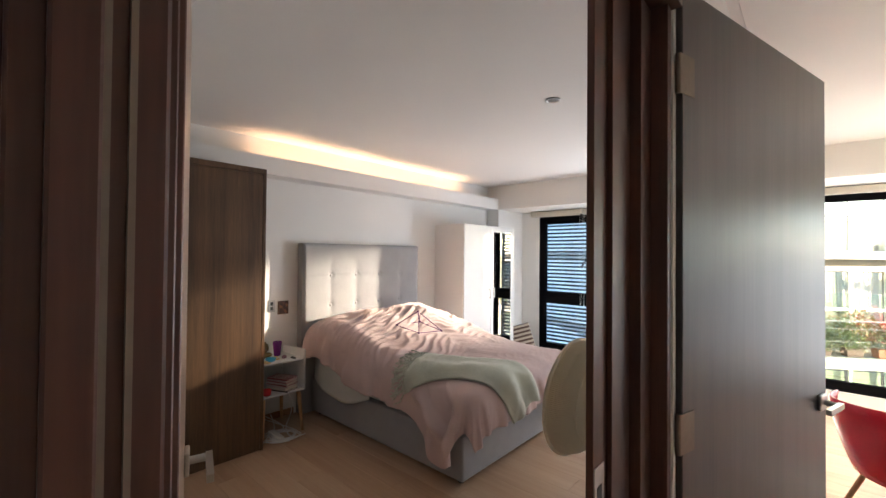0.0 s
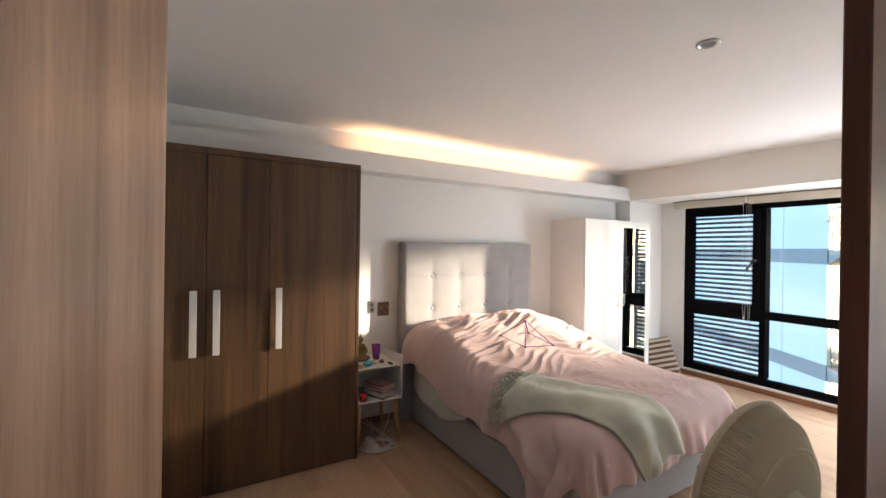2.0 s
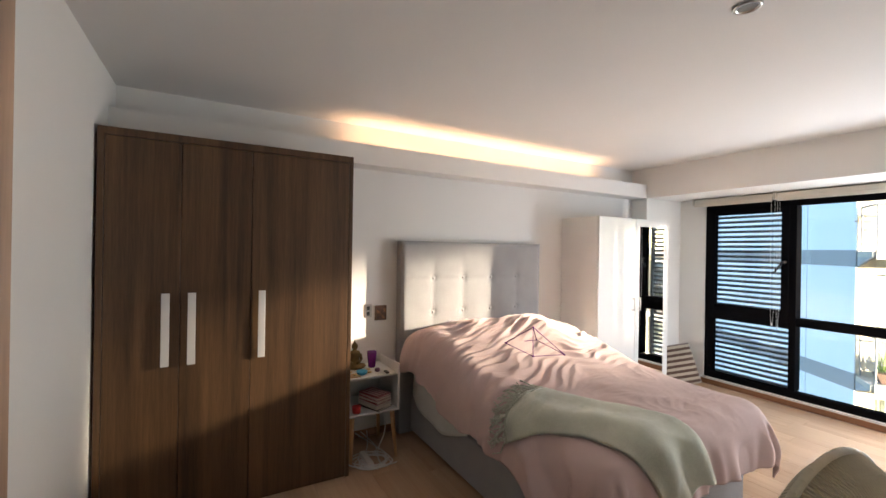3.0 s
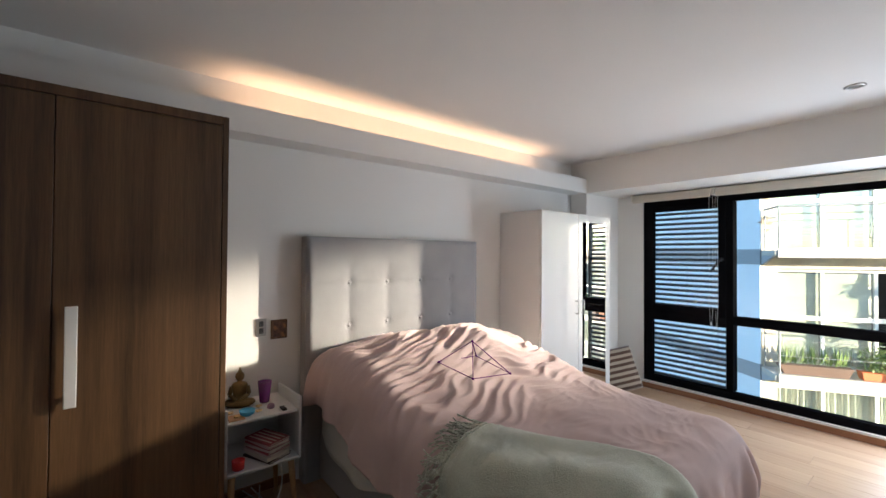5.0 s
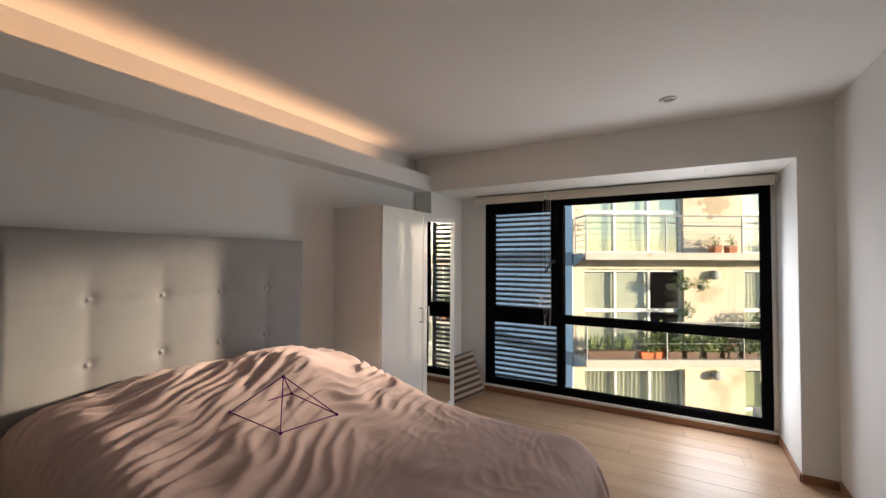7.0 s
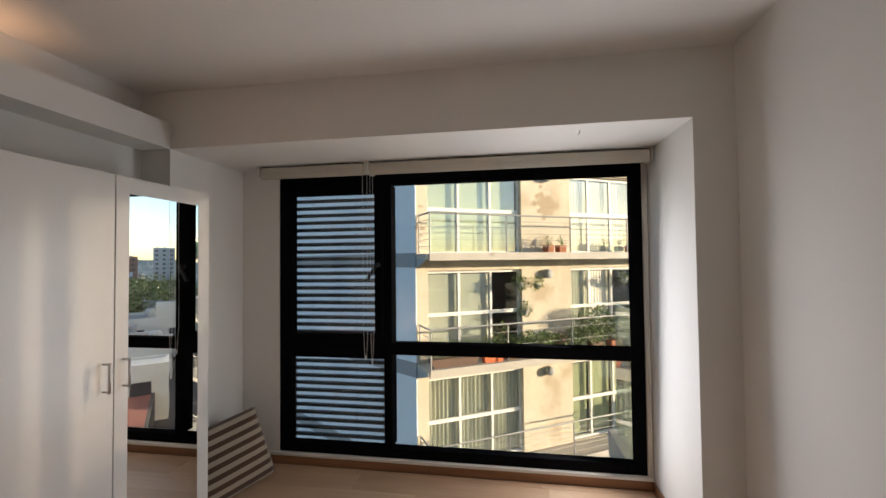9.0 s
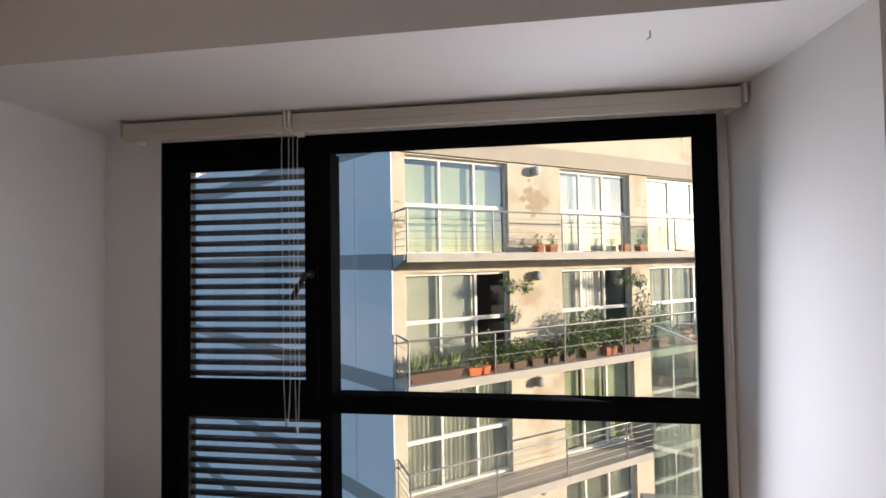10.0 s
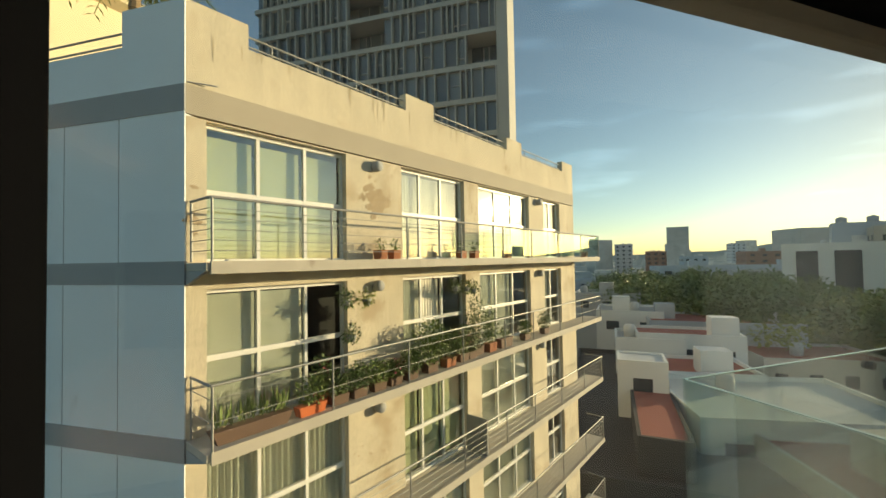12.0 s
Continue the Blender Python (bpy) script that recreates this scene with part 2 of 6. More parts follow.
M_SAGE = fabric("sage_green_wool", (0.50, 0.52, 0.42), 1.0, 0.24, 210, 0.5, 0.9)
M_BLIND = fabric("cream_roller_fabric", (0.62, 0.58, 0.50), 0.85, 0.05, 600, 0.0, 0.1)
M_WPLASTIC = mat("white_plastic", (0.80, 0.77, 0.69), 0.35, var=0.03, scale=4, fine=200, bump=0.02)
M_FAN = mat("cream_translucent_plastic", (0.84, 0.79, 0.66), 0.4, var=0.04, scale=4, fine=200, bump=0.02)
fn, fk = M_FAN.node_tree.nodes, M_FAN.node_tree.links
ftr, fmx = fn.new("ShaderNodeBsdfTranslucent"), fn.new("ShaderNodeMixShader")
ftr.inputs["Color"].default_value = (0.86, 0.80, 0.64, 1)
fmx.inputs[0].default_value = 0.45
fk.new(fn["Principled BSDF"].outputs[0], fmx.inputs[1])
fk.new(ftr.outputs[0], fmx.inputs[2])
fk.new(fmx.outputs[0], fn["Material Output"].inputs["Surface"])
M_PURPLE = mat("purple_plastic", (0.13, 0.008, 0.17), 0.25, var=0.05, scale=10, fine=100, bump=0.02)
M_BRONZE = mat("aged_bronze", (0.16, 0.115, 0.045), 0.45, 0.6, 0.35, 12, 90, 0.25)
M_LEGWOOD = wood("beech_leg", (0.42, 0.22, 0.09), (0.60, 0.36, 0.17), 0.45, axis=2)
M_BLUE = plain("light_blue_plastic", (0.06, 0.40, 0.70), 0.4)
M_RED = plain("red_plastic", (0.55, 0.02, 0.02), 0.4)
M_CHAIRRED = plain("glossy_red_shell", (0.60, 0.008, 0.025), 0.25)
M_BLACK = plain("black_plastic", (0.01, 0.01, 0.011), 0.45)
M_PAPER = mat("book_paper", (0.72, 0.66, 0.54), 0.8, var=0.15, scale=2, fine=400, stretch=(1, 1, 40))
M_CABLE = plain("white_cable", (0.70, 0.69, 0.65), 0.45)

# ---------------------------------------------------------------- the bedroom's shell
XW, XE, YS, YN, YB, ZC = -3.41, -0.03, 0.06, 5.16, 5.86, 2.585     # faces of the walls, niche back, ceiling
ZN = 2.230                                                        # soffit of the niche and underside of the cove beam
WX0, WX1, WZ0, WZ1 = -2.896, -0.263, 0.085, 2.17                  # the window's opening

structure("wall_west", B(XW - 0.15, XW, YS - 0.15, YB + 0.24, -0.02, 2.9), M_WALL, "smooth white painted wall behind the bed")
structure("wall_south", B(XW, -0.041, YS - 0.15, YS, -0.02, 2.9), M_WALL, "smooth white painted wall beside the wardrobe")
bm = bmesh.new()
box(bm, XE, XE + 0.08, 1.13, YB + 0.24, -0.02, 2.9)
box(bm, XE, XE + 0.08, YS, 1.13, 2.22, 2.9)
structure("wall_east", bm, M_WALL, "white painted wall with the bedroom doorway")
# window wall, standing 0.7 m back in a niche
bm = bmesh.new()
box(bm, XW, WX0, YB, YB + 0.24, -0.02, 2.9)
box(bm, WX1, XE, YB, YB + 0.24, -0.02, 2.9)
box(bm, WX0, WX1, YB, YB + 0.24, -0.02, WZ0)
box(bm, WX0, WX1, YB, YB + 0.24, WZ1, 2.9)
structure("wall_north", bm, M_WALL, "white painted window wall at the back of a niche")
bm = bmesh.new()
box(bm, -3.207, -0.228, YN, YB, ZN, 2.9)
structure("niche_bulkhead", bm, M_WALL, "white plaster bulkhead over the window niche")
structure("niche_pier", B(-0.228, XE, YN, YB, -0.02, 2.9), M_WALL, "white plaster pier beside the window niche")
structure("niche_pier_left", B(XW, -3.207, YN, YB, -0.02, 2.9), M_WALL, "white plaster pier behind the white wardrobe")
structure("ceiling", B(XW - 0.15, XE + 0.12, YS - 0.15, YN + 0.02, ZC, 2.9), M_CEIL, "flat white painted plaster ceiling", "ceiling")
# cove beam: underside board, front lip
bm = bmesh.new()
box(bm, XW, -3.207, YS, YN, ZN, ZN + 0.05)
box(bm, -3.232, -3.207, YS, YN, ZN + 0.05, 2.39)
structure("cove_beam", bm, M_WALL, "white plaster cove ledge hiding a warm strip light", "cove")
structure("floor", B(XW - 0.1, 3.6, -1.6, YB + 0.1, -0.12, -0.006), M_JOINT, "dark underlay of the oak floor", "floor")
for nm, d in (("baseboard_north", (-3.205, -0.237, YB - 0.014, YB, 0, 0.06)), ("baseboard_east", (XE - 0.012, XE, 1.2, YN, 0, 0.06)),
              ("baseboard_pier", (-0.228, XE - 0.012, YN - 0.012, YN, 0, 0.06)), ("baseboard_west", (XW, XW + 0.012, 1.46, 1.98, 0, 0.06)),
              ("baseboard_niche_east", (-0.240, -0.228, YN, YB - 0.014, 0, 0.06))):
    structure(nm, B(*d, r=0.003, seg=1), M_BASE, "low brown wooden skirting board", "baseboard")
structure("window_ledge", B(-3.2, -0.24, YB - 0.02, YB, 0.062, 0.084, r=0.003), M_WALL, "thin white ledge under the window", "sill")

# living room and hall beyond the door, closed
structure("wall_hall_south", B(XE, 3.6, -1.6, -1.45, -0.02, 2.9), M_WALL, "white hall wall")
structure("wall_hall_west", B(XE, XE + 0.12, -1.45, YS - 0.152, -0.02, 2.9), M_WALL, "white hall wall")
bm = bmesh.new()
box(bm, 3.6, 3.75, -1.6, 3.6, -0.02, 2.9)
box(bm, 3.6, 3.75, 5.2, YB + 0.24, -0.02, 2.9)
box(bm, 3.6, 3.75, 3.6, 5.2, -0.02, 0.6)
box(bm, 3.6, 3.75, 3.6, 5.2, 2.0, 2.9)
structure("wall_living_east", bm, M_WALL, "white living room wall with a wide opening")
bm = bmesh.new()
box(bm, XE + 0.12, 0.25, YB, YB + 0.24, -0.02, 2.9)
box(bm, 3.2, 3.6, YB, YB + 0.24, -0.02, 2.9)
box(bm, 0.25, 3.2, YB, YB + 0.24, -0.02, 0.16)
box(bm, 0.25, 3.2, YB, YB + 0.24, 2.2, 2.9)
structure("wall_living_north", bm, M_WALL, "white living room window wall")
structure("living_bulkhead", B(XE + 0.122, 3.6, YN, YB, 2.28, 2.9), M_WALL, "white plaster bulkhead over the living room window")
structure("ceiling_living", B(XE + 0.122, 3.6, -1.6, YN, ZC, 2.9), M_CEIL, "flat white living room ceiling", "ceiling")

# ---------------------------------------------------------------- bedroom window
YF0, YF1, YG = 5.865, 5.945, 5.925
win = thing("window_1", pose(0, 0, 0), "black aluminium window with a casement and large fixed panes", "window", kind="structure")


def frame_bar(parent, name, x0, x1, z0, z1, y0=YF0, y1=YF1, r=0.006):
    return part(name, B(x0, x1, y0, y1, z0, z1, r=r), M_BLACKAL, parent)


GX, GR = -2.004, -0.335
frame_bar(win, "frame_left", WX0, -2.86, WZ0, WZ1)
frame_bar(win, "frame_right", GR, WX1, WZ0, WZ1)
frame_bar(win, "frame_top", -2.86, GR, 2.09, WZ1)
frame_bar(win, "frame_bottom", -2.86, GR, WZ0, 0.158)
frame_bar(win, "mullion", -2.065, GX, 0.158, 2.09, YF0, 5.988)
frame_bar(win, "transom", GX, GR, 0.833, 0.922)
frame_bar(win, "transom", -2.86, -2.065, 0.80, 0.90)
sash = frame_bar(win, "casement", -2.86, -2.787, 0.90, 2.09, YF0 - 0.012, YF1 - 0.012)
for d in ((-2.132, -2.065, 0.90, 2.09), (-2.787, -2.132, 2.03, 2.09), (-2.787, -2.132, 0.90, 0.971)):
    frame_bar(sash, "casement_bar", *d, YF0 - 0.012, YF1 - 0.012)
frame_bar(win, "bead", -2.86, -2.80, 0.158, 0.80, YF0 + 0.01, YF1 - 0.01)
for x0, x1, z0, z1 in ((GX, GR, 0.922, 2.09), (GX, GR, 0.158, 0.833), (-2.787, -2.132, 0.971, 2.03), (-2.80, -2.065, 0.158, 0.80)):
    p = part("pane", B(x0 - 0.004, x1 + 0.004, YG, YG + 0.006, z0 - 0.004, z1 + 0.004), M_GLASS, win, "clear glass pane")
    p.visible_shadow = False
# casement lever
bm = bmesh.new()
tube(bm, (-2.100, 5.855, 1.494), (-2.100, 5.800, 1.494), 0.011, 12)
h = part("window_handle", bm, M_BLACK, win, "black lever handle", True)
bm = B(-0.012, 0.012, -0.008, 0.008, -0.135, 0.012, r=0.006, m=pose(-2.100, 5.795, 1.494, 0, 32, 0))
part("lever", bm, M_BLACK, h, smooth=True)
bm = bmesh.new()
bmesh.ops.create_cone(bm, cap_ends=True, segments=20, radius1=0.02, radius2=0.018, depth=0.012, matrix=pose(-2.100, 5.85, 1.494, 90))
part("rosette", bm, M_BLACK, h)
# outer reveal boards
bm = bmesh.new()
box(bm, WX0, WX1, 5.96, 6.10, 2.150, WZ1)
structure("window_lintel_outer", bm, mat("weathered_brown_soffit", (0.24, 0.19, 0.15), 0.8, var=0.2, scale=3), "brown outer soffit above the window", "trim")

# fixed louvres outside the casement
louv = thing("louvre_screen", pose(0, 0, 0), "dark grey metal louvre screen outside the casement", "louvre")
M_LOUV = mat("grey_painted_metal", (0.075, 0.082, 0.092), 0.45, 0.0, 0.15, 5, 150, 0.03)
bm_s = B(-2.88, -2.115, -0.011, 0.011, -0.0135, 0.0135, r=0.003, seg=1)
me = mesh("slat", bm_s, M_LOUV)
z = 0.14
while z < 2.12:
    ob = new("slat", me)
    ob.parent = louv
    ob.matrix_basis = pose(0, 6.06, z, 18)
    z += 0.0585
for x in (-2.895, -2.105):
    part("louvre_rail", B(x - 0.015, x + 0.015, 6.03, 6.09, 0.09, 2.158, r=0.003, seg=1), M_LOUV, louv)

# ---------------------------------------------------------------- roller blinds
def roller(x0, x1, zc):
    b = thing("roller_blind", pose(0, 0, 0), "rolled-up cream roller blind above the window", "blind", "roller blinds")
    bm = bmesh.new()
    bmesh.ops.create_cone(bm, cap_ends=True, segments=28, radius1=0.035, radius2=0.035, depth=x1 - x0 - 0.03, matrix=pose((x0 + x1) / 2, 5.735, zc, 0, 90, 0))
    part("fabric_roll", bm, M_BLIND, b, smooth=False)
    part("bottom_bar", B(x0 + 0.02, x1 - 0.02, 5.690, 5.705, zc - 0.062, zc - 0.022, r=0.005), M_BLIND, b)
    part("fabric_flap", B(x0 + 0.02, x1 - 0.02, 5.693, 5.698, zc - 0.03, zc + 0.02), M_BLIND, b)
    for x in (x0, x1 - 0.012):
        part("bracket", B(x, x + 0.012, 5.685, 5.835, zc - 0.044, ZN - 0.001, r=0.004), M_WPLASTIC, b)
    return b


roller(-2.965, -2.135, 2.192)
r2 = roller(-2.128, -0.24, 2.192)


def bead_chain(xa, xb, ztop, zbot, y):
    t = thing("blind_chain", pose((xa + xb) / 2, y, zbot), "hanging white bead chain of a roller blind", "chain", "blind chains")
    bm = bmesh.new()
    for x in (xa, xb):
        n = 150
        for i in range(n):
            zz = zbot + (ztop - zbot) * i / n
            k = (zz - zbot) / (ztop - zbot)
            xx = (xa + xb) / 2 + (x - (xa + xb) / 2) * min(1, 0.35 + 4 * k)
            bmesh.ops.create_icosphere(bm, subdivisions=1, radius=0.0031, matrix=Matrix.Translation((xx - (xa + xb) / 2, 0.004 * math.sin(6 * k), zz - zbot)))
    tube(bm, (0, 0, 0.0), (0, 0, 0.03), 0.006, 8)
    part("bead_string", bm, M_CABLE, t, smooth=True)


bead_chain(-2.168, -2.135, 2.15, 0.83, 5.715)
bead_chain(-2.112, -2.092, 2.15, 0.80, 5.711)

# small wire hook left in the niche's soffit
bm = bmesh.new()
tube(bm, (-0.755, 5.262, ZN + 0.004), (-0.755, 5.262, ZN - 0.018), 0.0022, 6)
tube(bm, (-0.755, 5.262, ZN - 0.018), (-0.766, 5.262, ZN - 0.026), 0.0022, 6)
solid("ceiling_hook", bm, M_STEEL, "small bent wire hook in the niche soffit", "hook", smooth=True)

# thin conduits running down the niche's edge
for x, r in ((-0.246, 0.006), (-0.258, 0.004)):
    bm = bmesh.new()
    tube(bm, (x, YB - 0.022, 0.09), (x, YB - 0.022, 2.14), r, 8)
    solid("wall_conduit", bm, M_WALL, "thin white cable conduit beside the window", "conduit", group="conduits", smooth=True)

# ---------------------------------------------------------------- doors
frame1 = thing("door_1", pose(0, 0, 0), "dark stained wooden door frame of the bedroom doorway", "door frame", kind="structure")
for nm, d in (("jamb", (-0.046, -0.030, 0.827, 1.13, 0, 2.16)), ("jamb", (-0.030, 0.007, 1.016, 1.125, 0, 2.16)), ("jamb", (-0.030, -0.018, 0.90, 1.016, 0, 2.16)),
              ("jamb", (-0.085, -0.040, 0.061, 0.087, 0, 2.16)), ("jamb", (-0.040, 0.030, -0.09, 0.064, 0, 2.16)),
              ("jamb", (0.030, 0.094, -0.09, 0.044, 0, 2.16)), ("casing", (0.094, 0.104, -0.006, 0.041, 0, 2.2)), ("casing", (0.104, 0.110, 0.004, 0.019, 0, 2.2)), ("jamb", (0.007, 0.046, 1.092, 1.124, 0, 2.16)), ("head", (-0.046, 0.07, 0.061, 1.13, 2.16, 2.22))):
    part(nm, B(*d, r=0.0012, seg=1), M_JAMB, frame1)
M_SEAL = mat("grey_door_seal", (0.17, 0.13, 0.10), 0.6)
for y in (0.0205, 0.0285):
    part("seal_strip", B(0.104, 0.1065, y - 0.0012, y + 0.0012, 0, 2.16), M_SEAL, frame1)
part("seal_strip", B(-0.0305, -0.020, 1.009, 1.0165, 0, 2.16), M_SEAL, frame1)
part("strike_plate", B(-0.030, -0.027, 0.829, 0.882, 0.97, 1.10, r=0.001, seg=1), M_STEEL, frame1, "steel strike plate")
part("strike_hole", B(-0.027, -0.026, 0.842, 0.866, 1.01, 1.06), M_BLACK, frame1)


def lever_set(parent, m, flip=1):
    bm = bmesh.new()
    box(bm, -0.03, 0.03, -0.012, 0.0, -0.03, 0.03)
    bevel(bm, 0.004)
    tube(bm, (0, 0, 0), (0, -0.055, 0), 0.010, 12)
    box(bm, -0.012 if flip > 0 else -0.125, 0.125 if flip > 0 else 0.012, -0.064, -0.048, -0.010, 0.010)
    bmesh.ops.transform(bm, matrix=m, verts=bm.verts[:])
    part("door_handle", bm, M_STEEL, parent, "square brushed steel lever handle")


# the walnut leaf, standing open into the room
a = math.degrees(math.atan2(0.357 - 0.087, -0.965 + 0.076))
leaf = thing("bedroom_door", pose(-0.076, 0.087, 0, 0, 0, a), "open walnut veneer bedroom door with a steel lever", "door")
LL = math.hypot(0.889, 0.27)
part("door_panel", B(0.0, LL, 0.0, 0.040, 0.008, 2.155, r=0.002, seg=1), M_LEAF, leaf)
lever_set(leaf, pose(LL - 0.065, 0.0, 1.0, 0, 0, 0) @ Matrix.Diagonal((-1, 1, 1, 1)), 1)
lever_set(leaf, pose(LL - 0.065, 0.040, 1.0, 0, 0, 180), 1)
part("latch_plate", B(LL - 0.001, LL + 0.002, 0.010, 0.030, 0.92, 1.08), M_STEEL, leaf)
for z in (0.25, 1.1, 1.9):
    bm = bmesh.new()
    tube(bm, (-0.006, -0.004, z - 0.05), (-0.006, -0.004, z + 0.05), 0.007, 10)
    part("hinge", bm, M_STEEL, leaf)

# the grey leaf in the hall
M_HINGE = mat("dull_bronze", (0.16, 0.13, 0.10), 0.4, 0.8)
a = math.degrees(math.atan2(2.149 - 1.21, 0.349 - 0.083))
gd = thing("hall_door", pose(0.083, 1.21, 0, 0, 0, a), "open dark grey lacquered door with a steel lever", "door")
part("door_panel", B(-0.062, 0.976, 0.0, 0.042, 0.008, 2.225, r=0.002, seg=1), M_GREYDOOR, gd)
lever_set(gd, pose(0.915, 0.0, 1.0), -1)
for z in (0.3, 1.10, 2.0):
    bm = bmesh.new()
    tube(bm, (-0.075, 0.004, z - 0.05), (-0.075, 0.004, z + 0.05), 0.007, 10)
    box(bm, -0.075, -0.010, -0.003, 0.0, z - 0.05, z + 0.05)
    part("hinge", bm, M_HINGE, gd, "dull bronze hinge")

# ---------------------------------------------------------------- walnut wardrobe
wr = thing("walnut_wardrobe", pose(0, 0, 0), "tall dark walnut wardrobe with three doors and silver bar handles", "wardrobe")
for nm, d in (("side_panel", (XW + 0.004, -2.882, 0.075, 0.105, 0, 2.2)), ("side_panel", (XW + 0.004, -2.882, 1.425, 1.45, 0, 2.2)), ("top_panel", (XW + 0.004, -2.882, 0.105, 1.425, 2.158, 2.2)),
              ("bottom_panel", (XW + 0.004, -2.906, 0.105, 1.425, 0, 0.02)), ("back_panel", (XW + 0.004, XW + 0.02, 0.105, 1.425, 0.02, 2.158))):
    part(nm, B(*d, r=0.0015, seg=1), M_WALNUT, wr)
for y0, y1, yh in ((0.108, 0.451, 0.386), (0.455, 0.817, 0.512), (0.821, 1.422, 0.880)):
    d = part("door", B(-2.905, -2.8835, y0, y1, 0.006, 2.155, r=0.0015, seg=1), M_WALNUT, wr)
    bm = B(-2.862, -2.852, yh - 0.020, yh + 0.020, 0.893, 1.303, r=0.003)
    for zz in (0.93, 1.26):
        box(bm, -2.884, -2.861, yh - 0.006, yh + 0.006, zz - 0.012, zz + 0.012)
    part("handle", bm, M_WHITEBAR, d, "flat satin silver bar handle")

# ---------------------------------------------------------------- white wardrobe with a mirror door
ww = thing("white_wardrobe", pose(0, 0, 0), "white laminate wardrobe with one mirrored door", "wardrobe")
for nm, d in (("side_panel", (XW + 0.004, -2.925, 3.963, 3.981, 0, 1.933)), ("side_panel", (XW + 0.004, -2.925, 5.105, 5.123, 0, 1.933)), ("top_panel", (XW + 0.004, -2.925, 3.981, 5.105, 1.915, 1.933)),
              ("bottom_panel", (XW + 0.004, -2.925, 3.981, 5.105, 0.05, 0.07)), ("plinth", (-2.945, -2.930, 3.981, 5.105, 0, 0.05)), ("back_panel", (XW + 0.004, XW + 0.012, 3.981, 5.105, 0.07, 1.915))):
    part(nm, B(*d, r=0.001, seg=1), M_WHITE, ww)
dl = part("door", B(-2.923, -2.905, 3.965, 4.538, 0.055, 1.931, r=0.002, seg=1), M_WHITE, ww)
dr = part("mirror_door", B(-2.923, -2.908, 4.543, 5.121, 0.055, 1.931), M_WHITE, ww)
for d in ((4.543, 4.608, 0.055, 1.931), (5.04, 5.121, 0.055, 1.931), (4.608, 5.04, 1.853, 1.931), (4.608, 5.04, 0.055, 0.12)):
    part("mirror_frame", B(-2.908, -2.905, *d), M_WHITE, dr)
part("mirror", B(-2.9079, -2.9065, 4.608, 5.04, 0.12, 1.853), M_MIRROR, dr, "clear mirror")
for d, y in ((dl, 4.49), (dr, 4.585)):
    bm = bmesh.new()
    for zz in (0.965, 1.085):
        tube(bm, (-2.905, y, zz), (-2.872, y, zz), 0.005, 8)
    tube(bm, (-2.872, y, 0.958), (-2.872, y, 1.092), 0.0055, 8)
    part("handle", bm, M_STEEL, d, "small steel bow handle", True)

# ---------------------------------------------------------------- bed
bed = thing("double_bed", pose(-2.4, 2.78, 0), "grey upholstered double bed with a buttoned headboard", "bed")
BO = Matrix.Translation((2.4, -2.78, 0))


def bed_part(name, bm, material, label="", smooth=False, parent=None):
    bmesh.ops.transform(bm, matrix=BO, verts=bm.verts[:])
    return part(name, bm, material, parent or bed, label, smooth)


def sm(a, b, x):
    t = min(1, max(0, (x - a) / (b - a)))
    return t * t * (3 - 2 * t)


# buttoned headboard: a padded face with dimples at the buttons and a seam line
HY0, HY1, HZ1 = 2.0, 3.551, 1.642
BUT = [(HY0 + (i + 1) * (HY1 - HY0) / 5 + 0.0, z) for i in range(4) for z in (1.32, 1.02, 0.72)]
bm = bmesh.new()
NYY, NZZ = 96, 84
grid = []
for j in range(NZZ + 1):
    row = []
    for i in range(NYY + 1):
        y, z = HY0 + (HY1 - HY0) * i / NYY, 0.28 + (HZ1 - 0.28) * j / NZZ
        e = min(y - HY0, HY1 - y, HZ1 - z) / 0.035
        d = -0.02 * (1 - min(1, max(0, e))) ** 2
        # pads swell between the buttons; dimples and pulled seams at them
        cy = abs(math.sin(math.pi * (y - HY0) / ((HY1 - HY0) / 5)))
        cz = abs(math.sin(math.pi * (z - 1.32) / 0.30)) if z < 1.32 else 1.0
        low = sm(1.56, 1.34, z)
        d += 0.010 * low * (cy ** 0.6 * (0.78 + 0.22 * cz) - 0.5)
        for by, bz in BUT:
            r = math.hypot(y - by, z - bz)
            d -= 0.011 * math.exp(-(r / 0.026) ** 2) + 0.005 * math.exp(-r / 0.07)
        row.append(bm.verts.new((-3.288 + d, y, z)))
    grid.append(row)
for j in range(NZZ):
    for i in range(NYY):
        bm.faces.new((grid[j][i], grid[j][i + 1], grid[j + 1][i + 1], grid[j + 1][i]))
hb = bed_part("headboard_padding", bm, M_LINEN, smooth=True)
bed_part("headboard", B(XW + 0.006, -3.300, HY0, HY1, 0.0, HZ1, r=0.012), M_LINEN)
for by, bz in BUT:
    if bz > 0.8:
        bm = bmesh.new()
        bmesh.ops.create_uvsphere(bm, u_segments=12, v_segments=8, radius=0.011, matrix=Matrix.Translation((-3.301, by, bz)) @ Matrix.Diagonal((0.6, 1, 1, 1)))
        bed_part("button", bm, M_LINEN, smooth=True, parent=hb)
bed_part("base", B(-3.286, -1.40, 2.10, 3.50, 0.03, 0.335, r=0.015, seg=3), M_LINEN, "grey upholstered box base")
for x in (-3.2, -1.46):
    for y in (2.16, 3.44):
        bm = bmesh.new()
        tube(bm, (x, y, 0), (x, y, 0.035), 0.022, 12)
        bed_part("foot", bm, M_BLACK)

